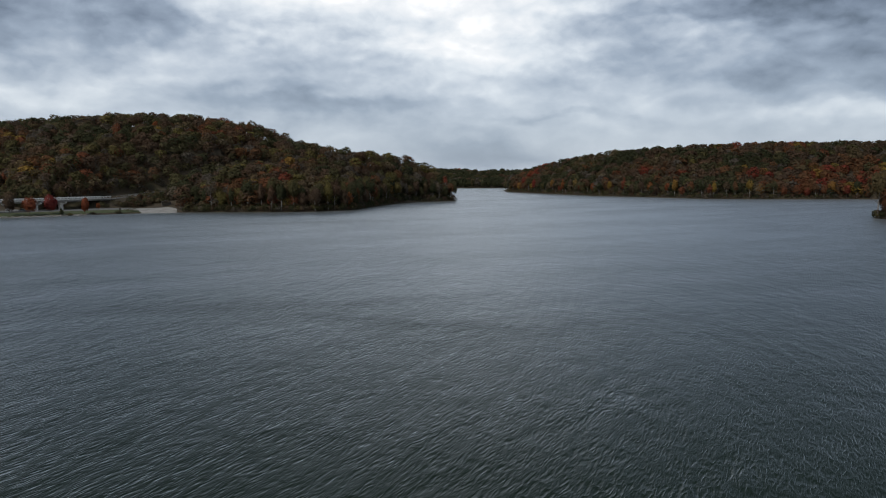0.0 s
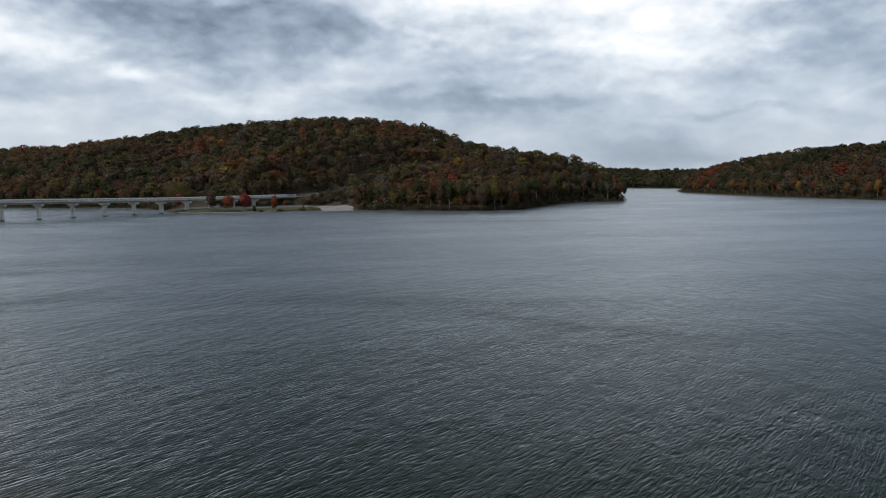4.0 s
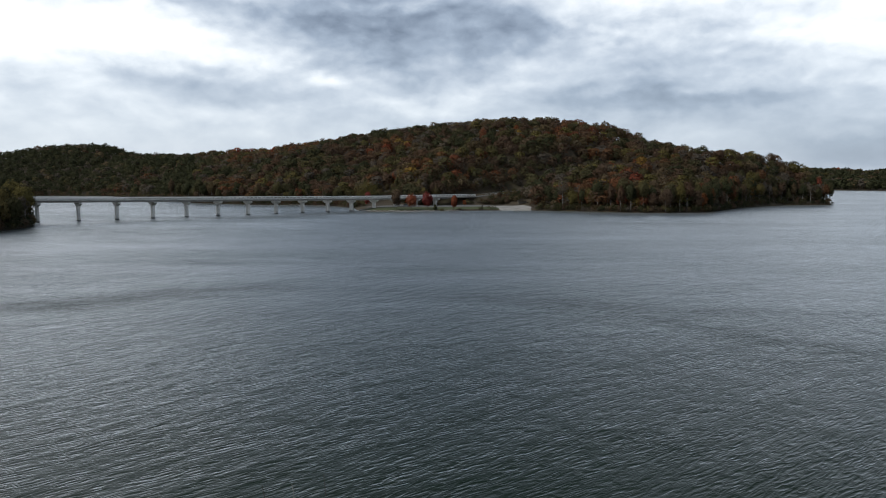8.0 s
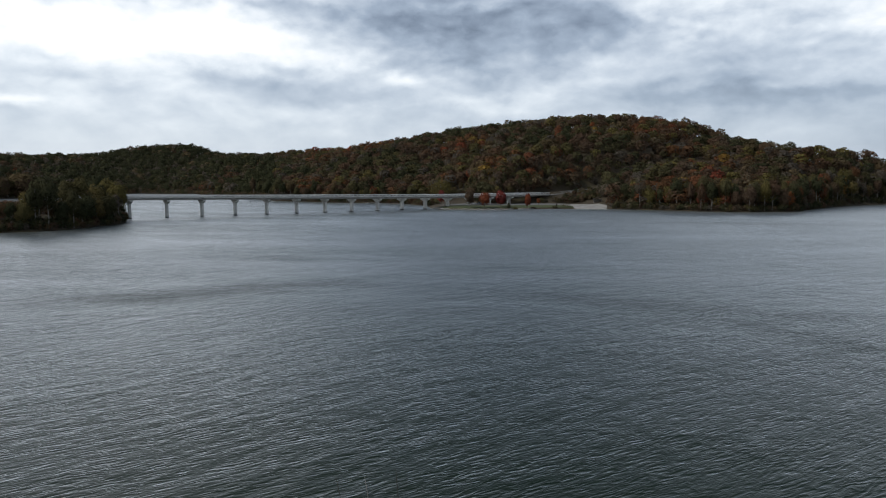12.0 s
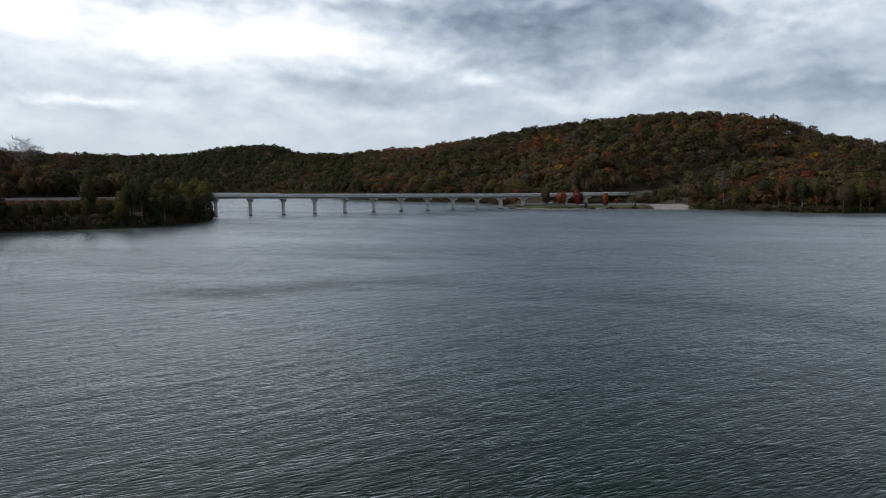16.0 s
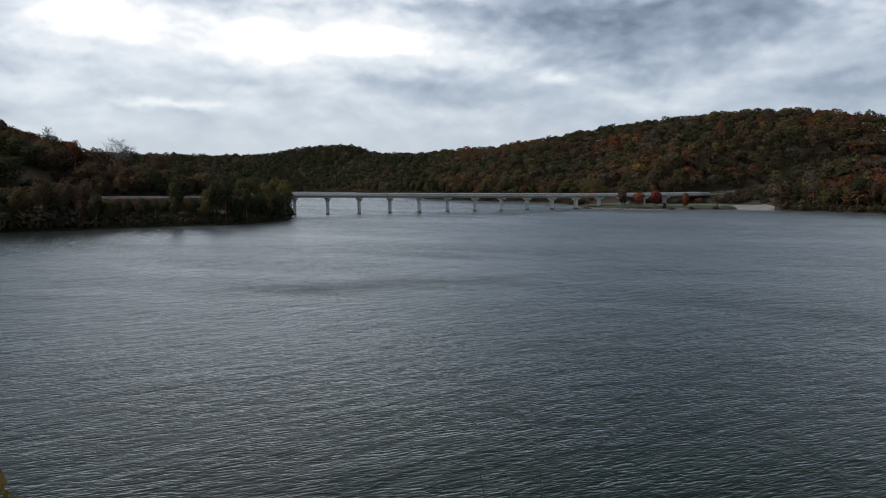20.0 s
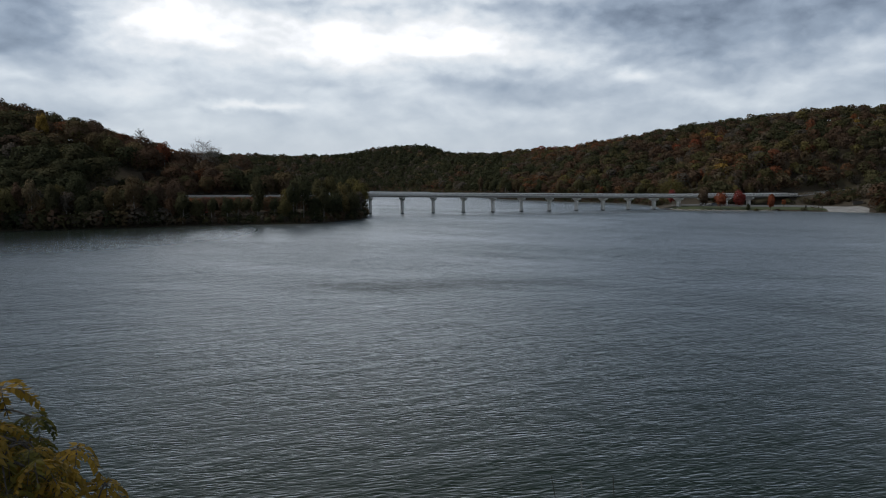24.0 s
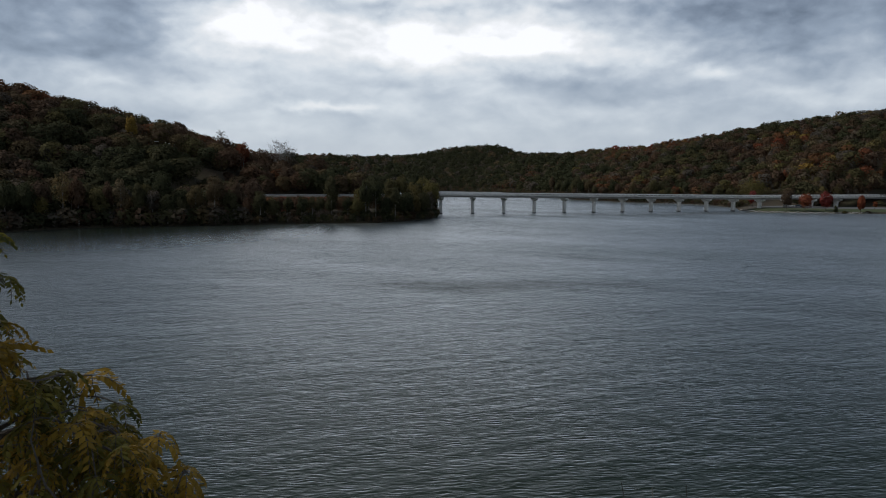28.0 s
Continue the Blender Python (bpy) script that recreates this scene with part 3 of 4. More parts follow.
def build_woods():
    rng = np.random.default_rng(5)
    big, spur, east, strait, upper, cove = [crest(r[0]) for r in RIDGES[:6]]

    def near_road(p):
        return np.minimum(line_distance(p, ROAD_SOUTH)[0], line_distance(p, [(*on_bridge(0), 0)] + ROAD_NORTH)[0]) < 8.5

    def park(p):
        return (line_distance(p, PARK_LINE)[0] < PARK_HALF + 3) | (line_distance(p, BRUSH_LINE)[0] < 9)

    def cleared(p):
        """The lawn, the brushy slope below the road and the willow's place."""
        az, d = bearings(p)
        lawn = (az > -34) & (az < -21) & (d < np.interp(az, [-34, -30, -25.9, -21], [515, 515, 540, 530]))
        return lawn | ((az > -25.9) & (az < -21.3) & (d < np.interp(az, [-25.3, -22.6, -20.3], [552, 568, 580]))) | ((az > -36.4) & (az < -32.0) & (d < 566))

    def keep_big(p, sd):
        az, d = bearings(p)
        top = np.where(az < -11.2, big(az), spur(az))
        return (az > -47) & (az < 1.5) & (d < top + 35) & ~park(p) & ~near_road(p) & ~cleared(p)

    rows = plant(rng, 7.5, keep_big, (-760, 40, 380, 960), (26, 18, 6, 27, 16, 7, 4, 8), radius=(3.4, 6.4), lift=(1.2, 1.6))
    wood("hill_woods", "autumn woods of green, brown and rust crowns on the big hill", 11, rows, 16, 15, 0.15)

    def keep_under(p, sd):
        return keep_big(p, sd) & (bearings(p)[1] < 700)

    rows = plant(rng, 7.6, keep_under, (-560, 40, 380, 760), (24, 16, 2, 36, 14, 4, 1, 14), radius=(2.6, 4.0), lift=(0.8, 1.6))
    wood("understory", "low dull understory trees on the big hill", 18, rows, 8, 12, 0.2)

    def keep_east(p, sd):
        az, d = bearings(p)
        return (az > 2) & (az < 36) & (d < east(az) + 40) & (d > 600)

    rows = list(plant(rng, 9.6, keep_east, (40, 760, 640, 1300), (36, 14, 2, 26, 14, 7, 2, 7)))
    az, d = bearings(rows[0][:, :2])
    warm = (az > 21) & (rows[0][:, 2] < 32) & (rng.uniform(0, 1, len(az)) < np.clip((az - 20) / 12, 0, 0.8))
    rows[3] = np.where(warm, rng.choice([RUST, RED, RED, RUST, YELLOW, RUST], len(az)) + rng.uniform(-0.04, 0.04, len(az)), rows[3])
    wood("far_shore_woods", "dark green and rust autumn woods on the opposite shore", 12, rows, 16, 13, 0.18)

    def keep_upper(p, sd):
        az, d = bearings(p)
        return (az > -80) & (az < -38) & (d < upper(az) + 40) & (d > 470) & ~((az > -47) & (d < big(az) + 35))

    rows = plant(rng, 9.5, keep_upper, (-1300, -420, 230, 960), (70, 5, 0.5, 16, 3, 4, 0.3, 8), radius=(4.2, 6.8))
    wood("upper_lake_woods", "dull green and brown woods behind the bridge", 13, rows, 10, 11, 0.19)

    def keep_strait(p, sd):
        az, d = bearings(p)
        return (az > -6) & (az < 12) & (d > 1000) & (d < 2040) & ~((az > 4.9) & (d < east(az) + 60) & (az > 6))

    rows = plant(rng, 15, keep_strait, (-260, 420, 1000, 2040), (60, 8, 0.5, 24, 3, 1, 0.5, 4), radius=(7, 10))
    wood("strait_woods", "hazy dark woods beyond the narrows", 14, rows, 10, 10, 0.28)

    def keep_cove(p, sd):
        az, d = bearings(p)
        return (az < -58) & (az > -100) & (d < cove(az) + 30) & (sd > 12) & ~near_road(p)

    rows = list(plant(rng, 7.2, keep_cove, (-560, -250, -110, 260), (36, 10, 1, 36, 12, 4, 1, 4)))
    az, d = bearings(rows[0][:, :2])
    low = (az > -73.5) & (d < np.interp(az, [-73, -66, -58], [392, 392, 398]))
    room = np.maximum(sight(d) - rows[0][:, 2], 1.2)
    rows[1] = np.where(low, np.minimum(rows[1] * 0.62, room * 0.55), rows[1])
    rows[2] = np.where(low, room - rows[1] * 0.95, rows[2])
    wood("cove_woods", "shaded olive and brown autumn woods above the cove", 15, rows, 32, 24, 0.088)

    def keep_near(p, sd):
        az, d = bearings(p)
        return (((az > 31.5) & (az < 75)) | (az < -97) | (az > 100)) & (d > 60) & (d < 480)

    rows = plant(rng, 14.0, keep_near, (-500, 480, -330, 560), (30, 24, 6, 22, 10, 3, 2, 4), radius=(5, 7))
    wood("bank_woods", "olive and brown woods on the near bank", 16, rows, 9, 9, 0.4)


build_woods()

# ---------------------------------------------------------------- things
def mesh_of(name, bm, mat, smooth_shade=False):
    bmesh.ops.recalc_face_normals(bm, faces=bm.faces)
    me = bpy.data.meshes.new(name)
    bm.to_mesh(me)
    bm.free()
    for m in mat if isinstance(mat, (list, tuple)) else [mat]:
        me.materials.append(m)
    if smooth_shade:
        for f in me.polygons:
            f.use_smooth = True
    return me


def part(name, bm, mat, parent, label="", smooth_shade=False):
    """One mesh object under a thing or under a part."""
    me = bm if isinstance(bm, bpy.types.Mesh) else mesh_of(name, bm, mat, smooth_shade)
    ob = new(name, me)
    ob.parent = parent
    return tagged(ob, label)


def thing(name, label, category, m=None, group="", kind=""):
    ob = new(name)
    ob.empty_display_size = 0.3
    if m is not None:
        ob.matrix_world = m
    return tagged(ob, label, category, group, kind)


def box(bm, x0, x1, y0, y1, z0, z1, bevel=0.0):
    g = bmesh.ops.create_cube(bm, size=1.0, matrix=Matrix.Translation(((x0 + x1) / 2, (y0 + y1) / 2, (z0 + z1) / 2)) @ Matrix.Diagonal((x1 - x0, y1 - y0, z1 - z0, 1)))
    if bevel:
        edges = list({e for v in g["verts"] for e in v.link_edges})
        bmesh.ops.bevel(bm, geom=edges, offset=bevel, segments=1, affect="EDGES")
    return bm


def prism(bm, outline, y0, y1):
    """A solid from an outline in x and z, between two y."""
    a = [bm.verts.new((x, y0, z)) for x, z in outline]
    b = [bm.verts.new((x, y1, z)) for x, z in outline]
    bm.faces.new(a)
    bm.faces.new(b[::-1])
    for i in range(len(a)):
        j = (i + 1) % len(a)
        bm.faces.new((a[i], b[i], b[j], a[j]))
    return bm


BR_ANGLE = math.atan2(BR_DIR[1], BR_DIR[0])
BR_END = 300.0


def deck_top(l):
    return 11.2 - 2.2 * np.clip(l / 180, 0, 1.1)


def bridge_pose(l, z=0.0):
    """x along the bridge, y to its far side."""
    x, y = on_bridge(l)
    return Matrix.Translation((x, y, z)) @ Matrix.Rotation(BR_ANGLE, 4, "Z")


RAIL_POST = mesh_of("rail_post", box(bmesh.new(), -0.15, 0.15, -0.12, 0.12, 0.0, 0.62, 0.02), MAT["concrete"])


def build_bridge():
    bridge = thing("road_bridge", "long pale concrete road bridge on single hammerhead piers over the lake", "bridge")
    half = 5.0
    edges = [-SPAN * 0.45] + [i * SPAN for i in range(0, 17)]
    for a, b in zip(edges[:-1], edges[1:]):
        za, zb = float(deck_top(a)), float(deck_top(b))
        slope = math.atan2(zb - za, b - a)
        m = bridge_pose(a, za) @ Matrix.Rotation(-slope, 4, "Y")
        n = (b - a) / math.cos(slope)

        def piece(name, bm, mat, label=""):
            ob = part(name, bm, mat, bridge, label)
            ob.matrix_world = m
            return ob
        piece("deck_slab", box(bmesh.new(), 0.02, n - 0.02, -half, half, -0.26, 0.0, 0.02), MAT["concrete"])
        piece("roadway", box(bmesh.new(), 0.02, n - 0.02, -half + 0.46, half - 0.46, 0.004, 0.07, 0.01), MAT["asphalt"], "dark worn asphalt roadway")
        for y in (-half + 1.1, half - 1.1, -half + 3.0, half - 3.0, 0):
            bm = prism(bmesh.new(), [(y - 0.45, -1.45), (y + 0.45, -1.45), (y + 0.45, -1.2), (y + 0.14, -1.0), (y + 0.14, -0.5), (y + 0.4, -0.38), (y + 0.4, -0.265), (y - 0.4, -0.265), (y - 0.4, -0.38), (y - 0.14, -0.5), (y - 0.14, -1.0), (y - 0.45, -1.2)], 0.12, n - 0.12)
            bmesh.ops.rotate(bm, verts=bm.verts, matrix=Matrix(((0, 1, 0), (1, 0, 0), (0, 0, 1))))
            piece("girder", bm, MAT["beam"])
        for s in (-1, 1):
            y = s * (half - 0.22)
            piece("kerb", box(bmesh.new(), 0.03, n - 0.03, y - 0.22, y + 0.22, -0.50, 0.24, 0.03), MAT["concrete"])
            piece("rail", box(bmesh.new(), 0.03, n - 0.03, y - 0.16, y + 0.16, 0.74, 1.16, 0.03), MAT["rail_white"])
            if s > 0 and a >= 0 and b < SPAN * 2.5:
                piece("parapet", box(bmesh.new(), 0.03, n - 0.03, y - 0.1, y + 0.1, 0.27, 1.5, 0.03), MAT["rail_white"], "solid pale concrete parapet wall")
                continue
            count = max(2, round(n / 2.6))
            for k in range(count):
                x = (k + 0.5) * n / count
                ob = part("rail_post", RAIL_POST, None, bridge)
                ob.matrix_world = m @ Matrix.Translation((x, y, 0.2))
    for i in range(0, 15):
        l = i * SPAN
        top = float(deck_top(l)) - 1.47
        ground = float(height([on_bridge(l)])[0])
        foot = min(ground, 0.0) - 0.5
        m = bridge_pose(l)
        pier = part("pier", box(bmesh.new(), -0.62, 0.62, -1.5, 1.5, 0.55, top - 1.9, 0.08), MAT["concrete"], bridge, "pale concrete column with a flared cap")
        pier.matrix_world = m
        if ground > 0.2:
            foot = ground - 0.5
        cap = prism(bmesh.new(), [(-1.5, top - 1.9), (1.5, top - 1.9), (4.6, top - 0.75), (4.6, top), (-4.6, top), (-4.6, top - 0.75)], -0.75, 0.75)
        bmesh.ops.rotate(cap, verts=cap.verts, matrix=Matrix(((0, 1, 0), (1, 0, 0), (0, 0, 1))))
        part("cap", cap, MAT["concrete"], pier)
        part("wet_base", box(bmesh.new(), -0.66, 0.66, -1.54, 1.54, foot, 0.6, 0.08), MAT["wet"], pier, "dark stained foot at the waterline")
    return bridge


build_bridge()


# ---------------------------------------------------------------- single trees
def tube(bm, pts, radii, sides=6):
    """A tapering tube through points."""
    rings = []
    for i, (p, r) in enumerate(zip(pts, radii)):
        p = Vector(p)
        d = (Vector(pts[min(i + 1, len(pts) - 1)]) - Vector(pts[max(i - 1, 0)])).normalized()
        a = d.orthogonal().normalized()
        b = d.cross(a)
        rings.append([bm.verts.new(p + (a * math.cos(2 * math.pi * k / sides) + b * math.sin(2 * math.pi * k / sides)) * r) for k in range(sides)])
    for u, v in zip(rings[:-1], rings[1:]):
        for k in range(sides):
            bm.faces.new((u[k], u[(k + 1) % sides], v[(k + 1) % sides], v[k]))
    bm.faces.new(rings[-1])
    bm.faces.new(rings[0][::-1])
    return bm


def limb_path(rng, a, b, sag, n=5):
    a, b = np.array(a, float), np.array(b, float)
    off = rng.normal(size=3) * np.linalg.norm(b - a) * 0.07
    return [tuple(a + (b - a) * t + (off + np.array((0, 0, sag))) * math.sin(math.pi * t)) for t in np.linspace(0, 1, n)]


def trunk_mesh(name, rng, tall, reach, limbs, girth, mat, fork=0.25, twigs=0):
    """A trunk with limbs, and for a bare tree its twigs."""
    bm = bmesh.new()
    lean = rng.normal(size=2) * tall * 0.03
    spine = [(lean[0] * t + rng.normal() * 0.1, lean[1] * t + rng.normal() * 0.1, -0.5 + (tall * 0.86 + 0.5) * t) for t in np.linspace(0, 1, 7)]
    tube(bm, spine, [girth * (1.25 if i == 0 else 1 - 0.13 * i) for i in range(7)], 8)
    for i in range(limbs):
        t = fork + (0.92 - fork) * (i + rng.uniform(0, 0.8)) / limbs
        z = tall * 0.86 * t
        az = 2.4 * i + rng.uniform(-0.4, 0.4)
        far = reach * rng.uniform(0.6, 0.95) * (1.1 - 0.55 * t)
        a = (lean[0] * t, lean[1] * t, z)
        b = (a[0] + math.cos(az) * far, a[1] + math.sin(az) * far, z + far * rng.uniform(0.35, 0.9))
        path = limb_path(rng, a, b, far * 0.1)
        r0 = girth * 0.42 * (1.1 - t * 0.7)
        tube(bm, path, [r0, r0 * 0.75, r0 * 0.5, r0 * 0.3, r0 * 0.12], 5)
        for k in range(twigs):
            s = path[rng.integers(2, 5)]
            d = rng.normal(size=3) * 0.5 + np.array((math.cos(az) * 0.6, math.sin(az) * 0.6, 0.8))
            d *= far * rng.uniform(0.25, 0.5) / np.linalg.norm(d)
            e = np.array(s) + d
            tube(bm, limb_path(rng, s, e, 0.1, 4), [0.05, 0.04, 0.03, 0.015], 3)
            for _ in range(3):
                e2 = np.array(s) + d * rng.uniform(0.4, 0.9)
                tube(bm, [tuple(e2), tuple(e2 + rng.normal(size=3) * far * 0.14 + d * 0.35)], [0.028, 0.012], 3)
    return mesh_of(name, bm, mat)


def crown_mesh(name, rng, tall, reach, low, blobs, per, size, mat, tall_ratio=None, peak=0.0):
    """A crown of small leaf clumps from low to tall, in metres. peak: how far it narrows to a point."""
    half = (tall - low) / 2
    c, way = leaf_cloud(rng, blobs, per, size / reach, low=-0.95, tall=1.0, spread=0.74)
    v = c.reshape(-1, 3)
    shrink = 1 - peak * np.clip(v[:, 2:3] * 0.5 + 0.5, 0, 1)
    v = np.column_stack([v[:, :2] * shrink * reach, low + half + v[:, 2] * half])
    return link_mesh(name, v, np.arange(len(v)).reshape(-1, 3), [mat], normals=np.repeat(way, 3, 0))


LEAVES = {t: foliage("leaves " + word, t) for t, word in zip(SPECIES, ("green", "olive", "lime", "brown", "rust", "red", "yellow", "grey"))}
TREE_WORDS = {GREEN: "dark green", OLIVE: "dull olive", LIME: "yellow-green", BROWN: "brown", RUST: "rust-orange", RED: "deep red", YELLOW: "golden yellow", GREY: "thin grey-brown"}
SHAPES = []  # trunk mesh, crown points by tone


def make_shapes():
    rng = np.random.default_rng(21)
    for tall, reach, low, peak in ((19, 5.0, 6.0, 0.1), (22, 5.5, 8.0, 0.2), (16, 4.6, 3.5, 0.0), (20, 4.2, 6.0, 0.35), (14, 4.4, 2.0, 0.1)):
        trunk = trunk_mesh("trunk", rng, tall, reach, 9, 0.32, MAT["bark"] if rng.uniform() < 0.4 else MAT["pale_bark"])
        crowns = {}
        for t in SPECIES:
            thin = 0.45 if t == GREY else 1.0
            crowns[t] = crown_mesh("crown", rng, tall, reach, low, int(60 * thin), 32, 0.40, LEAVES[t], peak=peak)
        SHAPES.append((trunk, crowns, tall))


make_shapes()
STOCK = {}


def shore_tree(kind, tone, x, y, z, size, turn, group, label):
    """A tree of one of the stock shapes."""
    key = (kind, tone, label)
    m = Matrix.Translation((x, y, z)) @ Matrix.Rotation(turn, 4, "Z") @ Matrix.Diagonal((size, size, size, 1))
    if key in STOCK:
        ob = copy_thing(STOCK[key], m)
        ob.scale = (size,) * 3
        return ob
    trunk, crowns, tall = SHAPES[kind]
    ob = thing("tree", label, "tree", m, group)
    part("trunk", trunk, None, ob)
    part("crown", crowns[tone], None, ob)
    STOCK[key] = ob
    return ob


def along(line, step, rng):
    """Places along a shore at about even steps, with the way inland."""
    line = [np.array(p, float) for p in line]
    out, left = [], 0.0
    for a, b in zip(line[:-1], line[1:]):
        n = np.linalg.norm(b - a)
        while left < n:
            p = a + (b - a) * left / n
            side = np.array((-(b - a)[1], (b - a)[0])) / n
            if inland((p + side * 3)[None])[0] < 0:
                side = -side
            out.append((p, side))
            left += step * rng.uniform(0.7, 1.3)
        left -= n
    return out


def build_shore_trees():
    rng = np.random.default_rng(33)
    runs = [  # shore, step, rows inland, tones, sizes, what stands there
        (SHORE_UPPER[-1:] + SHORE_COVE[:11], 6.5, (3, 9), (OLIVE, BROWN, GREEN, OLIVE, OLIVE, GREEN, GREY, BROWN, LIME), (0.75, 1.05), "cove shore"),
        (SHORE_STRAIT[-1:] + SHORE_POINT[:8], 6.5, (3, 9), (OLIVE, GREEN, BROWN, OLIVE, LIME, GREY, GREEN, RUST), (0.7, 1.0), "wooded point"),
        (SHORE_EAST[7:11], 8, (4, 11), (BROWN, OLIVE, RUST, BROWN), (1.0, 1.2), "near point"),
        (SHORE_EAST[13:], 11, (4,), (GREEN, BROWN, OLIVE, RUST, YELLOW, BROWN, RED), (0.7, 1.0), "far shore"),
        (SHORE_POINT[13:] + SHORE_UPPER[:3], 9, (5,), (GREEN, OLIVE, BROWN, OLIVE, RUST), (0.6, 0.95), "shore behind the bridge"),
        ([(-318, 470), (-290, 458), (-262, 452), (-240, 466), (-226, 484), (-206, 496), (-186, 500)], 8, (12, 20), (BROWN, GREY, OLIVE, BROWN, RUST, GREY), (0.45, 0.75), "slope behind the car park"),
        (SHORE_UPPER[1:6], 12, (), (), (), "upper shore"),
    ]
    for line, step, rows, tones, sizes, place in runs:
        for k, off in enumerate(rows):
            for p, side in along(line, step, rng):
                q = p + side * (off + rng.uniform(-1.5, 2))
                l = float((q - BR0) @ BR_DIR)
                if abs(float((q - BR0) @ np.array((BR_DIR[1], -BR_DIR[0])))) < 9 and -10 < l < 302:
                    continue
                bear = math.degrees(math.atan2(*q))
                if line_distance(q[None], PARK_LINE)[0][0] < PARK_HALF + 1 or line_distance(q[None], BRUSH_LINE)[0][0] < 12 or line_distance(q[None], ROAD_NORTH)[0][0] < 6 or (-25.9 < bear < -21.4 and np.hypot(*q) < 570) or (-36.2 < bear < -32.2 and np.hypot(*q) < 566):
                    continue
                if place == "wooded point" and bear < -18.4:
                    continue
                tone, kind, size, ground = tones[rng.integers(len(tones))], int(rng.integers(5)), rng.uniform(*sizes), float(height([q])[0]) - 0.2
                if place == "cove shore" and -73.5 < bear < -61.6 and rng.uniform() < 0.86:
                    size = min(size, (sight(float(np.hypot(*q))) - ground) / SHAPES[kind][2])
                shore_tree(kind, tone, q[0], q[1], ground, size, rng.uniform(0, 6.28),
                           "trees on the " + place, TREE_WORDS[tone] + " leafy autumn tree on the " + place)
    for az, dist, kind, tone, size, label in ((-7.7, 496, 4, RED, 0.85, "bright red maple at the edge of the wooded point"), (-4.3, 606, 3, YELLOW, 0.95, "yellow tree at the edge of the wooded point"),
                                              (0.1, 687, 4, RED, 1.1, "red tree at the tip of the wooded point"), (-17.7, 492, 2, LIME, 0.95, "pale yellow-green tree on the wooded point"),
                                              (-9.2, 490, 3, OLIVE, 0.95, "tall olive tree on the wooded point"), (-73.4, 440, 2, RUST, 0.9, "orange tree on the cove hillside"),
                                              (-81.3, 420, 3, YELLOW, 0.9, "golden tree on the cove hillside"), (-22.0, 690, 2, RED, 0.6, "bright red tree on the hillside"),
                                              (-24.6, 660, 2, RUST, 0.95, "broad orange tree on the hillside"), (-21.8, 675, 4, YELLOW, 0.7, "yellow tree on the hillside"),
                                              (-64.3, 352, 2, LIME, 0.8, "yellow-green tree by the cove"), (-61.8, 352, 0, OLIVE, 0.95, "tall olive tree by the cove")):
        p = bearing(az, dist)
        shore_tree(kind, tone, p.x, p.y, float(height([p[:2]])[0]) + (2.0 if dist > 400 and az < -20 else -0.2), size, az, "", label)
    # low scrub that hangs over the water's edge
    rows = []
    for line, step, _, _, _, place in runs:
        for off in (0.6, 3.5, 7.5) + (() if place != "upper shore" else (12, 17)):
            rows += [(*(p + s * (off + rng.uniform(-0.5, 1.5))), off) for p, s in along(line, step * 0.42, rng)]
    rows += [(-213 + 0.57 * t + s, 511 + 0.82 * t - s * 0.7, 0) for t, s in zip(rng.uniform(-26, 26, 230), rng.uniform(-12, 15, 230))]
    a = np.array(rows)
    ok = (line_distance(a[:, :2], PARK_LINE)[0] > PARK_HALF + 2) & (line_distance(a[:, :2], [(*on_bridge(2), 0), (*on_bridge(300), 0)])[0] > 6)
    ok &= (line_distance(a[:, :2], ROAD_NORTH)[0] > 13) & ~((np.abs(bearings(a[:, :2])[0] + 21.9) < 0.9) & (bearings(a[:, :2])[1] < 506))
    a = a[ok]
    p = a[:, :2]
    tint = np.array((GREEN, OLIVE, BROWN, OLIVE, GREY, GREEN, BROWN))[rng.integers(0, 7, len(p))] + rng.uniform(-0.05, 0.05, len(p))
    rad = rng.uniform(1.5, 2.9, len(p)) * np.where(bearings(p)[0] < -73.5, 1.75, 1.0)
    wood("shore_scrub", "tangled olive and brown scrub along the water's edge", 17,
         (np.column_stack([p, height(p)]), rad, rad * 0.75, np.clip(tint, 0, 1)), 9, 13, 0.2)


build_shore_trees()


def bare_tree(x, y, tall, label, mat="pale_bark", seed=1, reach=4.5):
    rng = np.random.default_rng(seed)
    ob = thing("bare_tree", label, "tree", Matrix.Translation((x, y, float(height([(x, y)])[0]) - 0.2)))
    part("trunk", trunk_mesh("trunk", rng, tall, reach, 40, 0.34, MAT[mat], 0.35, 9), None, ob)
    return ob


bare_tree(*bearing(-70.5, 446)[:2], 25, "pale leafless tree standing above the ridge woods", seed=3, reach=8.5)
bare_tree(*bearing(-69.9, 450)[:2], 22, "pale leafless tree standing above the ridge woods", seed=4, reach=6.5)
bare_tree(*bearing(-74.9, 452)[:2], 22, "grey leafless tree on the ridge", seed=5)


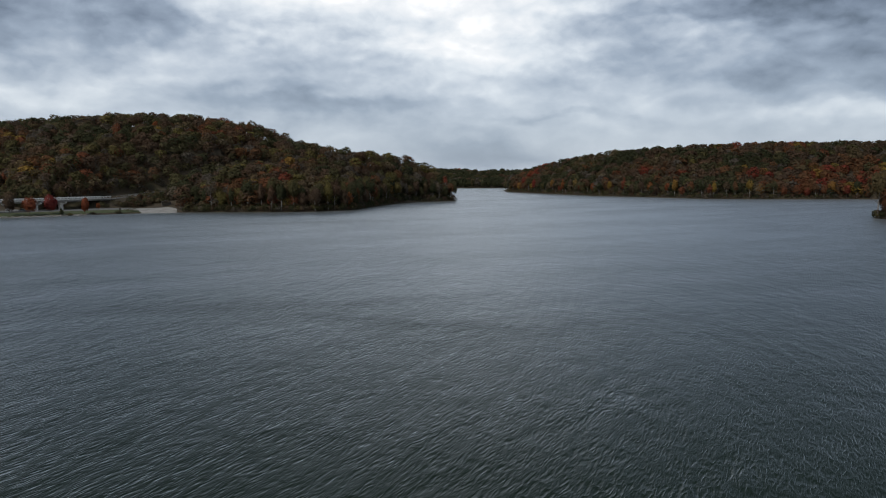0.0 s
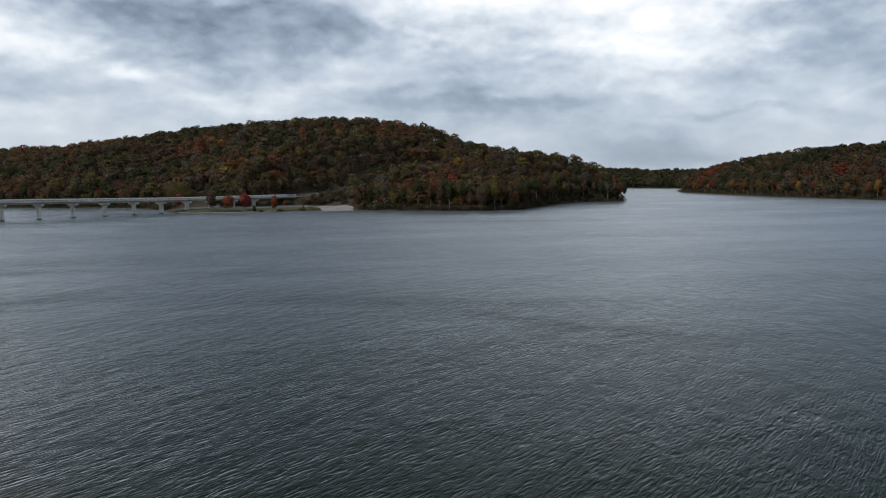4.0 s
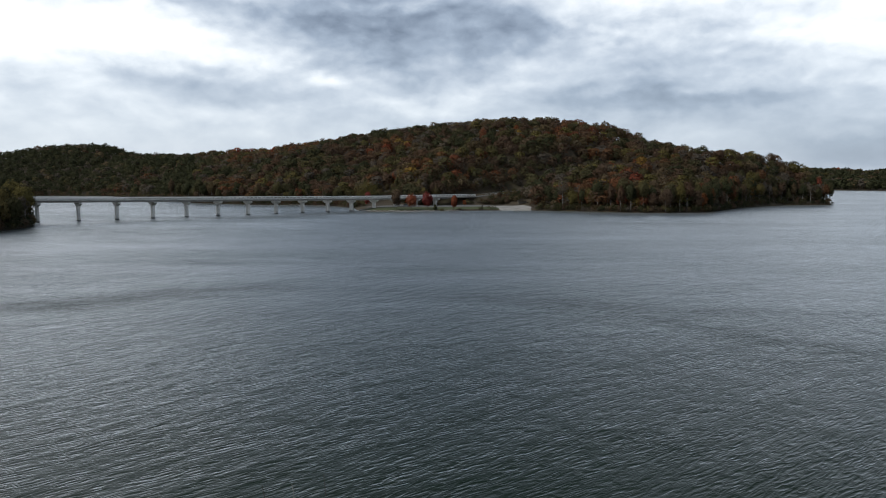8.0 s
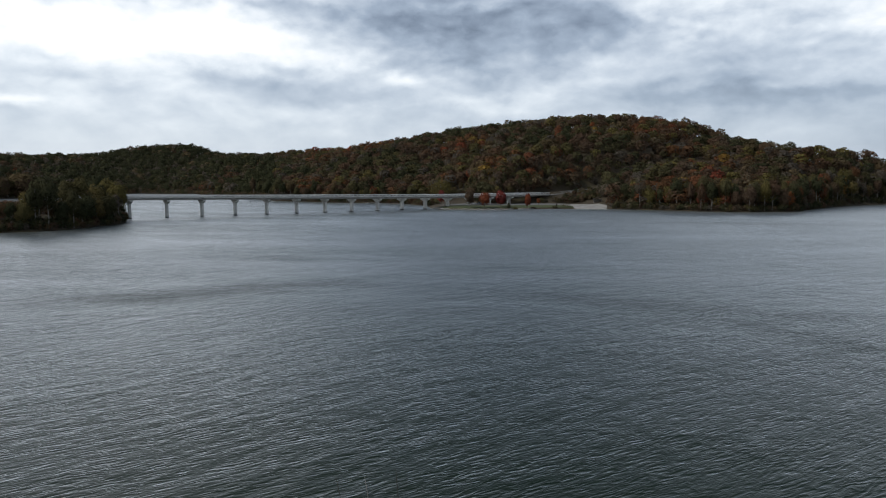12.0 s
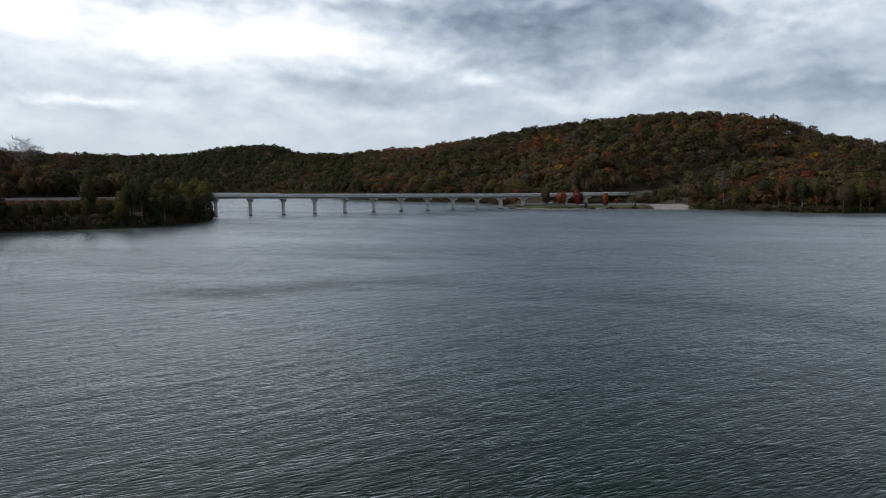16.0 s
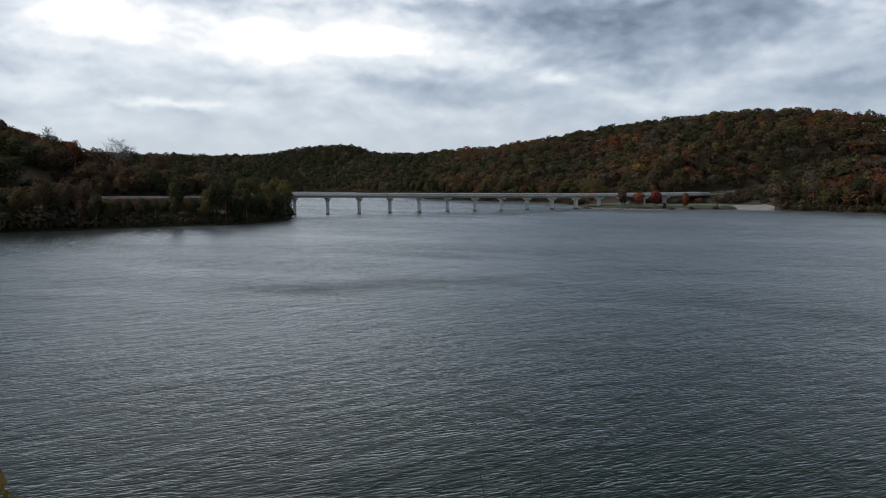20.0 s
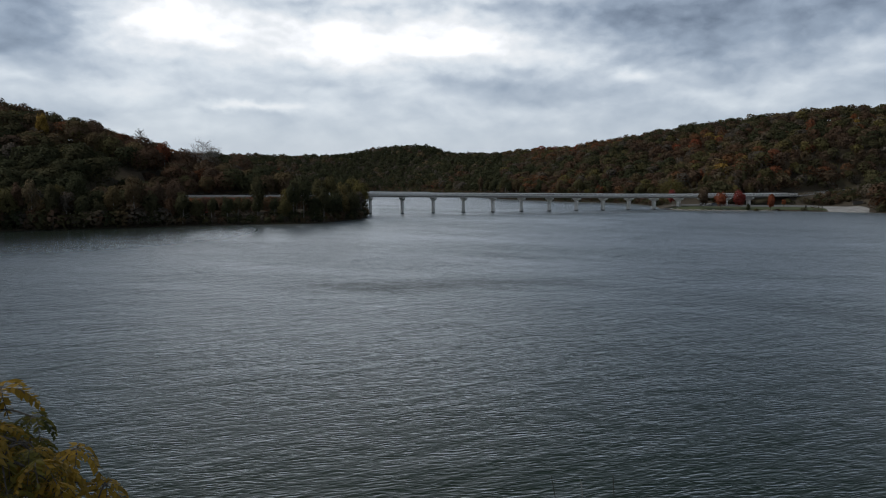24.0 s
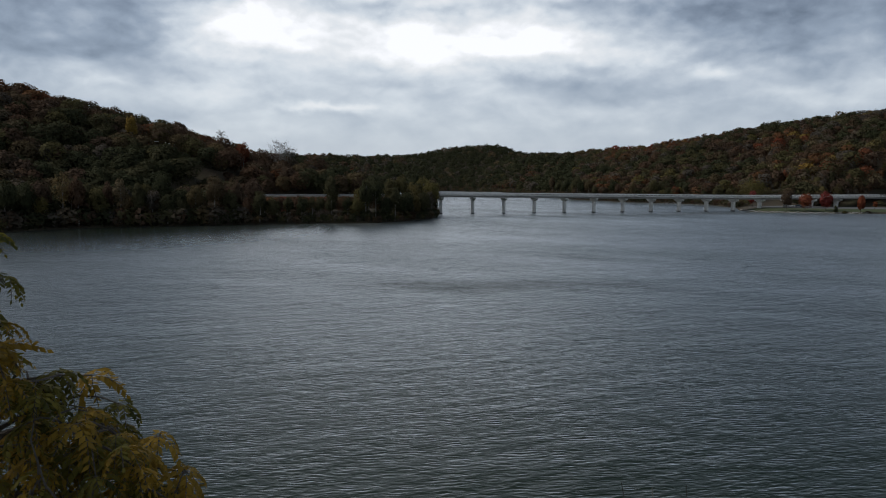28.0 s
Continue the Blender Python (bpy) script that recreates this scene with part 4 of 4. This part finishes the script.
# ---------------------------------------------------------------- the tree by the camera
def leaf_spray_mesh(rng, mats, leaves=8):
    """A tuft of drooping feathered leaves at a twig's end, about half a metre across."""
    v, f, idx = [], [], []
    for i in range(leaves):
        az = 2 * math.pi * (i + rng.uniform(-0.3, 0.3)) / leaves
        size = rng.uniform(0.22, 0.36)
        rise = rng.uniform(-0.2, 0.5)
        out = np.array((math.cos(az), math.sin(az), 0.0))
        side = np.array((-math.sin(az), math.cos(az), 0.0))
        which = int(rng.integers(len(mats)))

        def at(t):
            return out * size * (t - 0.25 * t * t) + np.array((0, 0, size * (rise * t - (0.75 + rise * 0.6) * t * t)))
        n = 8
        for k in range(1, n + 1):
            t = k / n
            p, q = at(t - 0.1), at(t)
            d = (q - p) / np.linalg.norm(q - p)
            for s in ((-1, 1) if k < n else (0,)):
                long = size * rng.uniform(0.21, 0.29) * (0.75 + 0.4 * math.sin(math.pi * t))
                way = d * 0.55 + side * s * 0.8 + np.array((0, 0, -0.35)) + rng.normal(size=3) * 0.12 if s else d + np.array((0, 0, -0.2))
                way /= np.linalg.norm(way)
                w = np.cross(way, np.array((0, 0, 1.0)) + rng.normal(size=3) * 0.3)
                w *= long * 0.25 / np.linalg.norm(w)
                fold = np.array((0, 0, -long * 0.05))
                b = len(v)
                v += [q, q + way * long * 0.4 + w + fold, q + way * long, q + way * long * 0.4 - w + fold, q + way * long * 0.45]
                f += [(b, b + 1, b + 4), (b + 1, b + 2, b + 4), (b + 2, b + 3, b + 4), (b + 3, b, b + 4)]
                idx += [which] * 4
        b = len(v)
        for t in (0, 0.5, 1):
            v += [at(t) - side * 0.004, at(t) + side * 0.004]
        for k in (0, 2):
            f += [(b + k, b + k + 1, b + k + 2), (b + k + 1, b + k + 3, b + k + 2)]
            idx += [len(mats)] * 2
    return link_mesh("leaf_spray", v, f, [*mats, MAT["bark"]], index=idx)


def near_leaf(name, a, b):
    m, n = material(name)
    geo = n.add("ShaderNodeNewGeometry")
    fac = n.math("MULTIPLY_ADD", n.add("ShaderNodeObjectInfo").outputs["Random"], 0.5, n.math("MULTIPLY", n.noise(geo.outputs["Position"], 9.0, 3), 0.5))
    c = n.ramp(n.math("MULTIPLY_ADD", geo.outputs["Random Per Island"], 0.5, n.math("MULTIPLY_ADD", fac, 0.8, -0.15)), [(0.15, a), (0.8, b)])
    d = n.add("ShaderNodeBsdfPrincipled", Base_Color=c, Roughness=0.6)
    d.inputs["Specular IOR Level"].default_value = 0.15
    t = n.add("ShaderNodeBsdfTranslucent", Color=c)
    n.add("ShaderNodeOutputMaterial", i0=n.add("ShaderNodeMixShader", i0=0.35, i1=d.outputs[0], i2=t.outputs[0]).outputs[0])
    return m


def build_near_tree():
    rng = np.random.default_rng(8)
    far = 7.6
    mats = [near_leaf("olive feathered leaf", (0.10, 0.094, 0.020), (0.23, 0.19, 0.035)), near_leaf("golden feathered leaf", (0.20, 0.13, 0.022), (0.40, 0.25, 0.035)),
            near_leaf("green feathered leaf", (0.065, 0.072, 0.020), (0.14, 0.135, 0.03))]
    kinds = [leaf_spray_mesh(rng, [mats[i] for i in pick], n) for pick, n in (((0,), 9), ((0, 2), 8), ((1, 0), 8), ((1,), 7), ((2, 0), 9), ((0, 1, 2), 8))]
    base = bearing(-95.5, 8.2)
    ground = float(height([base[:2]])[0])
    tree = thing("walnut_tree", "tall tree with drooping feathered olive and golden leaves", "tree")
    top = bearing(-93.5, 7.9, 20.9)
    bm = bmesh.new()
    spine = [tuple(Vector((base.x, base.y, ground - 0.4)).lerp(top, t) + Vector((0.15 * math.sin(5 * t), 0.1 * math.cos(4 * t), 0))) for t in np.linspace(0, 1, 9)]
    tube(bm, spine, [0.2, 0.17, 0.16, 0.145, 0.13, 0.11, 0.09, 0.06, 0.025], 9)
    part("trunk", bm, MAT["bark"], tree, smooth_shade=True)
    tips = [(-90.4, -5.4), (-91.5, -7.0), (-89.3, -8.4), (-91.0, -9.4), (-89.6, -11.6), (-90.9, -13.0), (-88.8, -16.4), (-87.5, -15.6), (-85.4, -15.9), (-83.6, -18.2),
            (-85.8, -18.2), (-81.0, -20.8), (-83.0, -21.0), (-79.1, -23.6), (-81.0, -24.6), (-79.8, -26.4)]
    edge_az = [-94, -91.5, -90, -88, -85, -83, -81, -79, -77.5]
    edge_el = [-4.5, -7.4, -12.8, -15.8, -16.4, -19.2, -21.2, -24.2, -28]
    tips = [(a + (0.7 if e < -15 else -0.5), e + 1.4) for a, e in tips]
    spots = [(a, e, far + rng.uniform(-0.3, 0.3)) for a, e in tips]
    while len(spots) < 220:
        a = rng.uniform(-98, -76)
        e = np.interp(a, edge_az, edge_el) - abs(rng.normal()) * 7 + 0.4
        if e > -36:
            spots.append((a, e, far + rng.uniform(-1.3, 1.2)))
    limbs = {}
    for i, (a, e, d) in enumerate(spots):
        p = bearing(a, d * math.cos(radians(e)), EYE_Z + d * math.sin(radians(e)))
        if i < len(tips) or i % 6 == 0:
            z0 = min(max(p.z - rng.uniform(0.5, 1.3), ground + 2), 20.4)
            t = (z0 - ground + 0.4) / (top.z - ground + 0.4)
            start = Vector(spine[0]).lerp(Vector(spine[-1]), t)
            path = limb_path(rng, start, p, 0.25, 7)
            part("limb", tube(bmesh.new(), path, [0.032, 0.027, 0.022, 0.018, 0.014, 0.010, 0.006], 5), MAT["bark"], tree)
            limbs[i] = path
        else:
            near = min(((Vector(q) - p).length, q) for path in limbs.values() for q in path[2:])[1]
            if (Vector(near) - p).length < 2.2:
                part("twig", tube(bmesh.new(), limb_path(rng, near, p, 0.08, 4), [0.014, 0.011, 0.008, 0.005], 4), MAT["bark"], tree)
        ob = part("leaf_spray", kinds[int((0, 1, 2, 2, 3, 3, 4, 5)[int(rng.integers(8))])], None, tree)
        ob.matrix_world = Matrix.Translation(p) @ Euler((rng.normal() * 0.25, rng.normal() * 0.25, rng.uniform(0, 6.28))).to_matrix().to_4x4() @ Matrix.Diagonal((*[rng.uniform(0.75, 1.15)] * 3, 1))


build_near_tree()


def build_stalks():
    """Dry leafless tips of saplings that stick up from the bank."""
    rng = np.random.default_rng(12)
    for a, e, lean, mat in ((-42.8, -23.6, (0.0, 0.1), "bark"), (-40.4, -23.7, (0.45, 0.0), "pale_bark"), (-37.8, -23.2, (0.12, 0.0), "bark")):
        d = 11.0
        tip = bearing(a, d, EYE_Z + d * math.tan(radians(e)))
        z = float(height([tip[:2]])[0])
        foot = Vector((tip.x - lean[0], tip.y - lean[1], z - 0.2))
        ob = thing("sapling", "thin leafless sapling growing from the bank", "sapling", group="bare saplings on the bank")
        path = limb_path(rng, foot, tip, 0.0, 8)
        part("stem", tube(bmesh.new(), path, [0.03, 0.026, 0.022, 0.018, 0.014, 0.011, 0.008, 0.005], 6), MAT[mat], ob)
        for k in (4, 5, 6):
            s = Vector(path[k])
            part("twig", tube(bmesh.new(), [s, s + Vector((rng.normal() * 0.12, rng.normal() * 0.12, 0.3))], [0.007, 0.003], 4), MAT[mat], ob)


build_stalks()


# ---------------------------------------------------------------- roads, rails and the launch park
def drape(name, outline, mat, label, category, lift=0.05, step=4.0, thick=0.12):
    """A slab laid over the ground inside an outline of the plan, with an edge."""
    o = np.array(outline, float)
    bm = bmesh.new()
    pts = []
    for a, b in zip(o, np.roll(o, -1, 0)):
        n = max(1, int(np.linalg.norm(b - a) / step))
        pts += [a + (b - a) * k / n for k in range(n)]
    vs = [bm.verts.new((*p, 0)) for p in pts]
    bm.faces.new(vs)
    lo, hi = o.min(0), o.max(0)
    for axis in (0, 1):
        for c in np.arange(lo[axis] + step, hi[axis], step):
            co, no = [0, 0, 0], [0, 0, 0]
            co[axis], no[axis] = c, 1
            bmesh.ops.bisect_plane(bm, geom=bm.verts[:] + bm.edges[:] + bm.faces[:], plane_co=co, plane_no=no)
    p = np.array([v.co[:2] for v in bm.verts])
    for v, z in zip(bm.verts, height(p)):
        v.co.z = max(z, -0.3) + lift
    g = bmesh.ops.extrude_face_region(bm, geom=bm.faces[:])
    for v in g["geom"]:
        if isinstance(v, bmesh.types.BMVert):
            v.co.z -= thick
    return tagged(new(name, mesh_of(name, bm, MAT[mat])), label, category, kind="structure")


def ribbon(name, line, half, mat, label, lift=0.06):
    """A road strip along a line of (x, y, z)."""
    bm = bmesh.new()
    pts = []
    for a, b in zip(line[:-1], line[1:]):
        a, b = np.array(a), np.array(b)
        k = max(1, int(np.linalg.norm(b - a) / 6))
        pts += [a + (b - a) * t / k for t in range(k)]
    pts.append(np.array(line[-1]))
    rows = []
    for i, p in enumerate(pts):
        d = (pts[min(i + 1, len(pts) - 1)] - pts[max(i - 1, 0)])[:2]
        s = np.array((-d[1], d[0])) / np.linalg.norm(d) * half
        rows.append([bm.verts.new((p[0] + s[0] * e, p[1] + s[1] * e, p[2] + z)) for e, z in ((1.06, -0.3), (1, lift), (-1, lift), (-1.06, -0.3))])
    for u, v in zip(rows[:-1], rows[1:]):
        for k in range(3):
            bm.faces.new((u[k], u[k + 1], v[k + 1], v[k]))
    return tagged(new(name, mesh_of(name, bm, MAT[mat])), label, "road", kind="structure")


ribbon("road_south", ROAD_SOUTH, 4.6, "asphalt", "grey asphalt road running into the woods from the bridge")
ribbon("road_north", ROAD_NORTH, 4.6, "asphalt", "grey asphalt road climbing from the bridge round the hill")


def guard_rail(line, offset, label):
    """A steel beam on posts beside a road."""
    rail = thing("guard_rail", label, "guard rail", group="guard rails beside the road")
    post = mesh_of("post", box(bmesh.new(), -0.08, 0.08, -0.08, 0.08, -0.6, 0.78, 0.01), MAT["timber"])
    last = None
    for a, b in zip(line[:-1], line[1:]):
        a, b = np.array(a), np.array(b)
        k = max(1, round(np.linalg.norm(b - a) / 4))
        d = (b - a)[:2] / np.linalg.norm((b - a)[:2])
        s = np.array((-d[1], d[0])) * offset
        for t in range(k + 1):
            p = a + (b - a) * t / k
            q = Vector((p[0] + s[0], p[1] + s[1], p[2]))
            if last is not None and (q - last).length < 0.5:
                continue
            ob = part("post", post, None, rail)
            ob.location = q
            if last is not None:
                n = (q - last).length
                bm = prism(bmesh.new(), [(-0.09, 0.42), (-0.13, 0.47), (-0.09, 0.53), (-0.09, 0.60), (-0.13, 0.66), (-0.09, 0.72), (-0.06, 0.72), (-0.06, 0.42)], 0.0, n + 0.06)
                ob = part("beam", bm, MAT["rail"], rail)
                ob.matrix_world = Matrix.Translation(last) @ (q - last).to_track_quat("Y", "Z").to_matrix().to_4x4()
            last = q
    return rail


for line, where in ((ROAD_SOUTH, "through the cove woods"), (ROAD_NORTH, "climbing round the hill")):
    for side in (5.0, -5.0):
        guard_rail(line, side, "galvanised steel guard rail on posts " + where)

drape("lawn", [(-272, 397), (-262, 393), (-246, 399), (-228, 417), (-206, 443), (-190, 452), (-196, 460), (-214, 458), (-232, 438), (-252, 420), (-270, 414)],
      "grass", "autumn lawn between the shore and the car park", "lawn", 0.06)
drape("car_park", [(-284, 418), (-266, 415), (-250, 423), (-230, 441), (-211, 458), (-204, 474), (-216, 484), (-236, 474), (-254, 458), (-278, 444)],
      "asphalt", "pale grey asphalt car park beside the boat ramp", "car park", 0.10)
drape("boat_ramp", [(-210, 458), (-197, 455), (-187, 441), (-171, 451), (-176, 466), (-188, 482), (-200, 480), (-208, 471)],
      "ramp_dull", "pale concrete boat ramp running down into the lake", "boat ramp", 0.16)


def stones():
    """The pale stone edging of the lawn."""
    rng = np.random.default_rng(4)
    edge = thing("stone_edging", "row of pale shore stones along the lawn", "stones", kind="structure")
    kinds = []
    for k in range(5):
        bm = bmesh.new()
        bmesh.ops.create_icosphere(bm, subdivisions=1, radius=1.0)
        for v in bm.verts:
            v.co *= rng.uniform(0.75, 1.1)
            v.co.z *= 0.6
        kinds.append(mesh_of("stone", bm, MAT["stone"]))
    for p, s in along([(-276, 398), (-262, 390.5), (-246, 396.5), (-228, 413.5), (-214, 430)], 0.9, rng):
        q = p + s * rng.uniform(-0.6, 0.9)
        ob = part("stone", kinds[int(rng.integers(5))], None, edge)
        ob.matrix_world = Matrix.Translation((*q, float(height([q])[0]) + 0.1)) @ Matrix.Rotation(rng.uniform(0, 6), 4, "Z") @ Matrix.Diagonal((*[rng.uniform(0.5, 0.9)] * 3, 1))


stones()


def maple(name, a, b):
    m, n = material(name)
    geo = n.add("ShaderNodeNewGeometry")
    c = n.ramp(n.math("MULTIPLY_ADD", geo.outputs["Random Per Island"], 0.6, n.math("MULTIPLY", n.noise(geo.outputs["Position"], 0.8, 3), 0.4)), [(0.2, a), (0.8, b)])
    d = n.add("ShaderNodeBsdfPrincipled", Base_Color=c, Roughness=0.7)
    t = n.add("ShaderNodeBsdfTranslucent", Color=c)
    n.add("ShaderNodeOutputMaterial", i0=n.add("ShaderNodeMixShader", i0=0.3, i1=d.outputs[0], i2=t.outputs[0]).outputs[0])
    return m


MAT["maple_orange"] = maple("orange-red maple leaves", (0.15, 0.030, 0.014), (0.34, 0.095, 0.03))
MAT["maple_red"] = maple("deep red maple leaves", (0.12, 0.018, 0.014), (0.30, 0.045, 0.03))


def park_tree(x, y, tall, reach, low, tone, label, seed, peak=0.1, trunk="bark", dense=1.0):
    rng = np.random.default_rng(seed)
    ob = thing("tree", label, "tree", Matrix.Translation((x, y, float(height([(x, y)])[0]))), "trees round the launch park")
    part("trunk", trunk_mesh("trunk", rng, tall * 0.9, reach * 0.8, 8, 0.16, MAT[trunk], 0.3), None, ob)
    part("crown", crown_mesh("crown", rng, tall, reach, low, int(70 * dense), 36, 0.33, LEAVES.get(tone, MAT.get(tone)), peak=peak), None, ob)
    return ob


park_tree(-247, 401, 12.5, 3.5, 2.6, BROWN, "dark brown-green rounded tree on the lawn", 51, 0.15, dense=0.8)
park_tree(-239, 407, 11.0, 4.1, 1.8, "maple_orange", "round orange-red maple on the lawn", 52, 0.05)
park_tree(-232.5, 417.5, 11.3, 3.9, 1.8, "maple_red", "round deep red maple on the lawn", 53, 0.1)
park_tree(-216.6, 426, 11.0, 2.6, 2.0, RED, "narrow dark red maple beside the shore", 54, 0.3)
park_tree(-220, 449, 5.0, 1.6, 1.2, RED, "small thin reddish sapling by the car park", 55, 0.2, dense=0.25)
park_tree(-286, 425, 11.0, 2.9, 1.5, "maple_red", "bright red tree behind the bridge", 56, 0.1, dense=0.6)
park_tree(-305, 451.5, 16.5, 11.5, 1.0, LIME, "broad pale yellow-green willow behind the bridge", 57, 0.0, "pale_bark", 1.9)
park_tree(-176, 486, 11.5, 4.6, 0.8, GREEN, "dark green spreading tree above the boat ramp", 58, 0.2, dense=0.9)


park_tree(-166, 471, 13.5, 5.0, 0.6, GREEN, "dark green rounded tree beside the boat ramp", 71, 0.15, dense=1.1)
park_tree(-158.5, 471, 14.5, 5.2, 0.6, GREEN, "tall dark green tree beside the boat ramp", 72, 0.2, dense=1.1)
park_tree(-168, 480, 14.0, 5.0, 1.0, GREEN, "dark green tree behind the boat ramp", 73, 0.2, dense=1.0)


def shrub(x, y, tall, reach, tone, label, seed, peak=0.0):
    rng = np.random.default_rng(seed)
    ob = thing("shrub", label, "shrub", Matrix.Translation((x, y, float(height([(x, y)])[0]))), "shrubs along the lawn")
    bm = bmesh.new()
    for i in range(5):
        a = i * 1.26
        tube(bm, [(0.1 * math.cos(a), 0.1 * math.sin(a), -0.2), (reach * 0.45 * math.cos(a), reach * 0.45 * math.sin(a), tall * 0.6)], [0.05, 0.02], 5)
    part("stems", bm, MAT["bark"], ob)
    part("leaves", crown_mesh("leaves", rng, tall, reach, 0.0, 26, 26, 0.22, LEAVES[tone], peak=peak), None, ob)


shrub(-226, 416.5, 4.6, 1.5, GREEN, "dark green upright shrub by the shore stones", 61, 0.4)
shrub(-198.5, 448, 3.2, 4.0, OLIVE, "broad olive shrub beside the boat ramp", 62)
shrub(-204, 442, 2.2, 2.6, OLIVE, "low olive shrub at the water", 63)
shrub(-214, 430, 1.8, 1.8, BROWN, "low brown shrub at the water", 64)
shrub(-222, 419, 2.0, 1.6, OLIVE, "low olive shrub at the water", 65)
shrub(-214, 486, 3.0, 4.5, BROWN, "brown brush behind the car park", 66)
shrub(-220, 494, 6.6, 3.4, GREEN, "tall dark green shrub on the slope below the road", 67, 0.3)
shrub(-214, 501, 6.2, 3.0, GREEN, "tall dark green shrub on the slope below the road", 68, 0.3)
shrub(-226, 488, 5.0, 4.6, OLIVE, "broad dull olive shrub at the bridge's end", 69, 0.1)


def car(x, y, turn, paint, label):
    """A parked saloon car."""
    z = float(height([(x, y)])[0]) + 0.1
    ob = thing("car", label, "car", Matrix.Translation((x, y, z)) @ Matrix.Rotation(radians(turn), 4, "Z"), "parked cars")
    body = prism(bmesh.new(), [(-2.2, 0.35), (2.2, 0.35), (2.25, 0.6), (2.1, 0.82), (1.1, 0.92), (-1.5, 0.95), (-2.15, 0.9), (-2.25, 0.6)], -0.86, 0.86)
    bmesh.ops.bevel(body, geom=body.edges[:], offset=0.06, segments=2, affect="EDGES")
    part("body", body, MAT[paint], ob)
    cabin = prism(bmesh.new(), [(-1.75, 0.93), (1.1, 0.9), (0.45, 1.38), (-1.1, 1.42)], -0.72, 0.72)
    bmesh.ops.bevel(cabin, geom=cabin.edges[:], offset=0.06, segments=2, affect="EDGES")
    part("windows", cabin, MAT["dark_glass"], ob, "dark glass")
    part("roof", box(bmesh.new(), -1.05, 0.4, -0.66, 0.66, 1.40, 1.46, 0.03), MAT[paint], ob)
    for wx in (-1.35, 1.4):
        for wy in (-0.8, 0.8):
            bm = bmesh.new()
            bmesh.ops.create_cone(bm, cap_ends=True, segments=16, radius1=0.33, radius2=0.33, depth=0.22, matrix=Matrix.Translation((wx, wy, 0.33)) @ Matrix.Rotation(radians(90), 4, "X"))
            wheel = part("wheel", bm, MAT["rubber"], ob)
            bm = bmesh.new()
            bmesh.ops.create_cone(bm, cap_ends=True, segments=12, radius1=0.19, radius2=0.17, depth=0.03, matrix=Matrix.Translation((wx, wy * 1.15, 0.33)) @ Matrix.Rotation(radians(90), 4, "X"))
            part("rim", bm, MAT["rail"], wheel)


car(-267, 438, 40, "paint_white", "white car parked under the bridge")
car(-261, 437, 40, "paint_blue", "blue-grey car parked on the asphalt")


def park_bits():
    x, y = -207, 451
    z = float(height([(x, y)])[0])
    ob = thing("litter_bin", "dark brown litter bin beside the boat ramp", "bin", Matrix.Translation((x, y, z)))
    bm = bmesh.new()
    bmesh.ops.create_cone(bm, cap_ends=True, segments=14, radius1=0.42, radius2=0.5, depth=1.3, matrix=Matrix.Translation((0, 0, 0.75)))
    part("barrel", bm, MAT["bin"], ob)
    bm = bmesh.new()
    bmesh.ops.create_uvsphere(bm, u_segments=14, v_segments=6, radius=0.54, matrix=Matrix.Translation((0, 0, 1.42)) @ Matrix.Diagonal((1, 1, 0.45, 1)))
    part("lid", bm, MAT["bin"], ob)
    x, y = -192, 489
    z = float(height([(x, y)])[0])
    ob = thing("kiosk", "small dark shelter with a pitched brown roof", "shelter", Matrix.Translation((x, y, z)) @ Matrix.Rotation(0.4, 4, "Z"))
    for px in (-2.9, 2.9):
        for py in (-1.5, 1.5):
            part("post", box(bmesh.new(), px - 0.1, px + 0.1, py - 0.1, py + 0.1, -0.3, 2.6, 0.01), MAT["timber"], ob)
    part("back_wall", box(bmesh.new(), -2.8, 2.8, 1.42, 1.58, 0.0, 2.5, 0.01), MAT["timber"], ob)
    part("roof", prism(bmesh.new(), [(-3.7, 2.5), (0, 3.9), (3.7, 2.5), (3.7, 2.33), (0, 3.72), (-3.7, 2.33)], -2.2, 2.2), MAT["brown_roof"], ob)
    # two floating docks on the shore behind the bridge
    for x, y, turn in ((-372, 448, 15), (-342, 446, 25)):
        ob = thing("dock", "pale floating timber dock at the far shore", "dock", Matrix.Translation((x, y, 0)) @ Matrix.Rotation(radians(turn), 4, "Z"), "floating docks")
        for k in range(14):
            part("plank", box(bmesh.new(), -6 + k * 0.86, -6 + k * 0.86 + 0.8, -1.2, 1.2, 0.42, 0.5, 0.01), MAT["ramp"], ob)
        for sx in (-5, -1.5, 2, 5.4):
            part("float", box(bmesh.new(), sx - 0.6, sx + 0.6, -1.0, 1.0, -0.25, 0.42, 0.05), MAT["bin"], ob)
    # the low jetty by the ramp
    ob = thing("jetty", "low grey concrete jetty beside the boat ramp", "jetty", Matrix.Translation((-176, 449, 0)) @ Matrix.Rotation(radians(30), 4, "Z"))
    for k in range(4):
        part("slab", box(bmesh.new(), -6 + k * 3, -3.05 + k * 3, -0.8, 0.8, 0.1, 0.45, 0.02), MAT["ramp"], ob)
    for k in range(3):
        part("pile", tube(bmesh.new(), [(-5 + k * 5, 0.9, -1.5), (-5 + k * 5, 0.9, 1.0)], [0.12, 0.12], 8), MAT["timber"], ob)


park_bits()
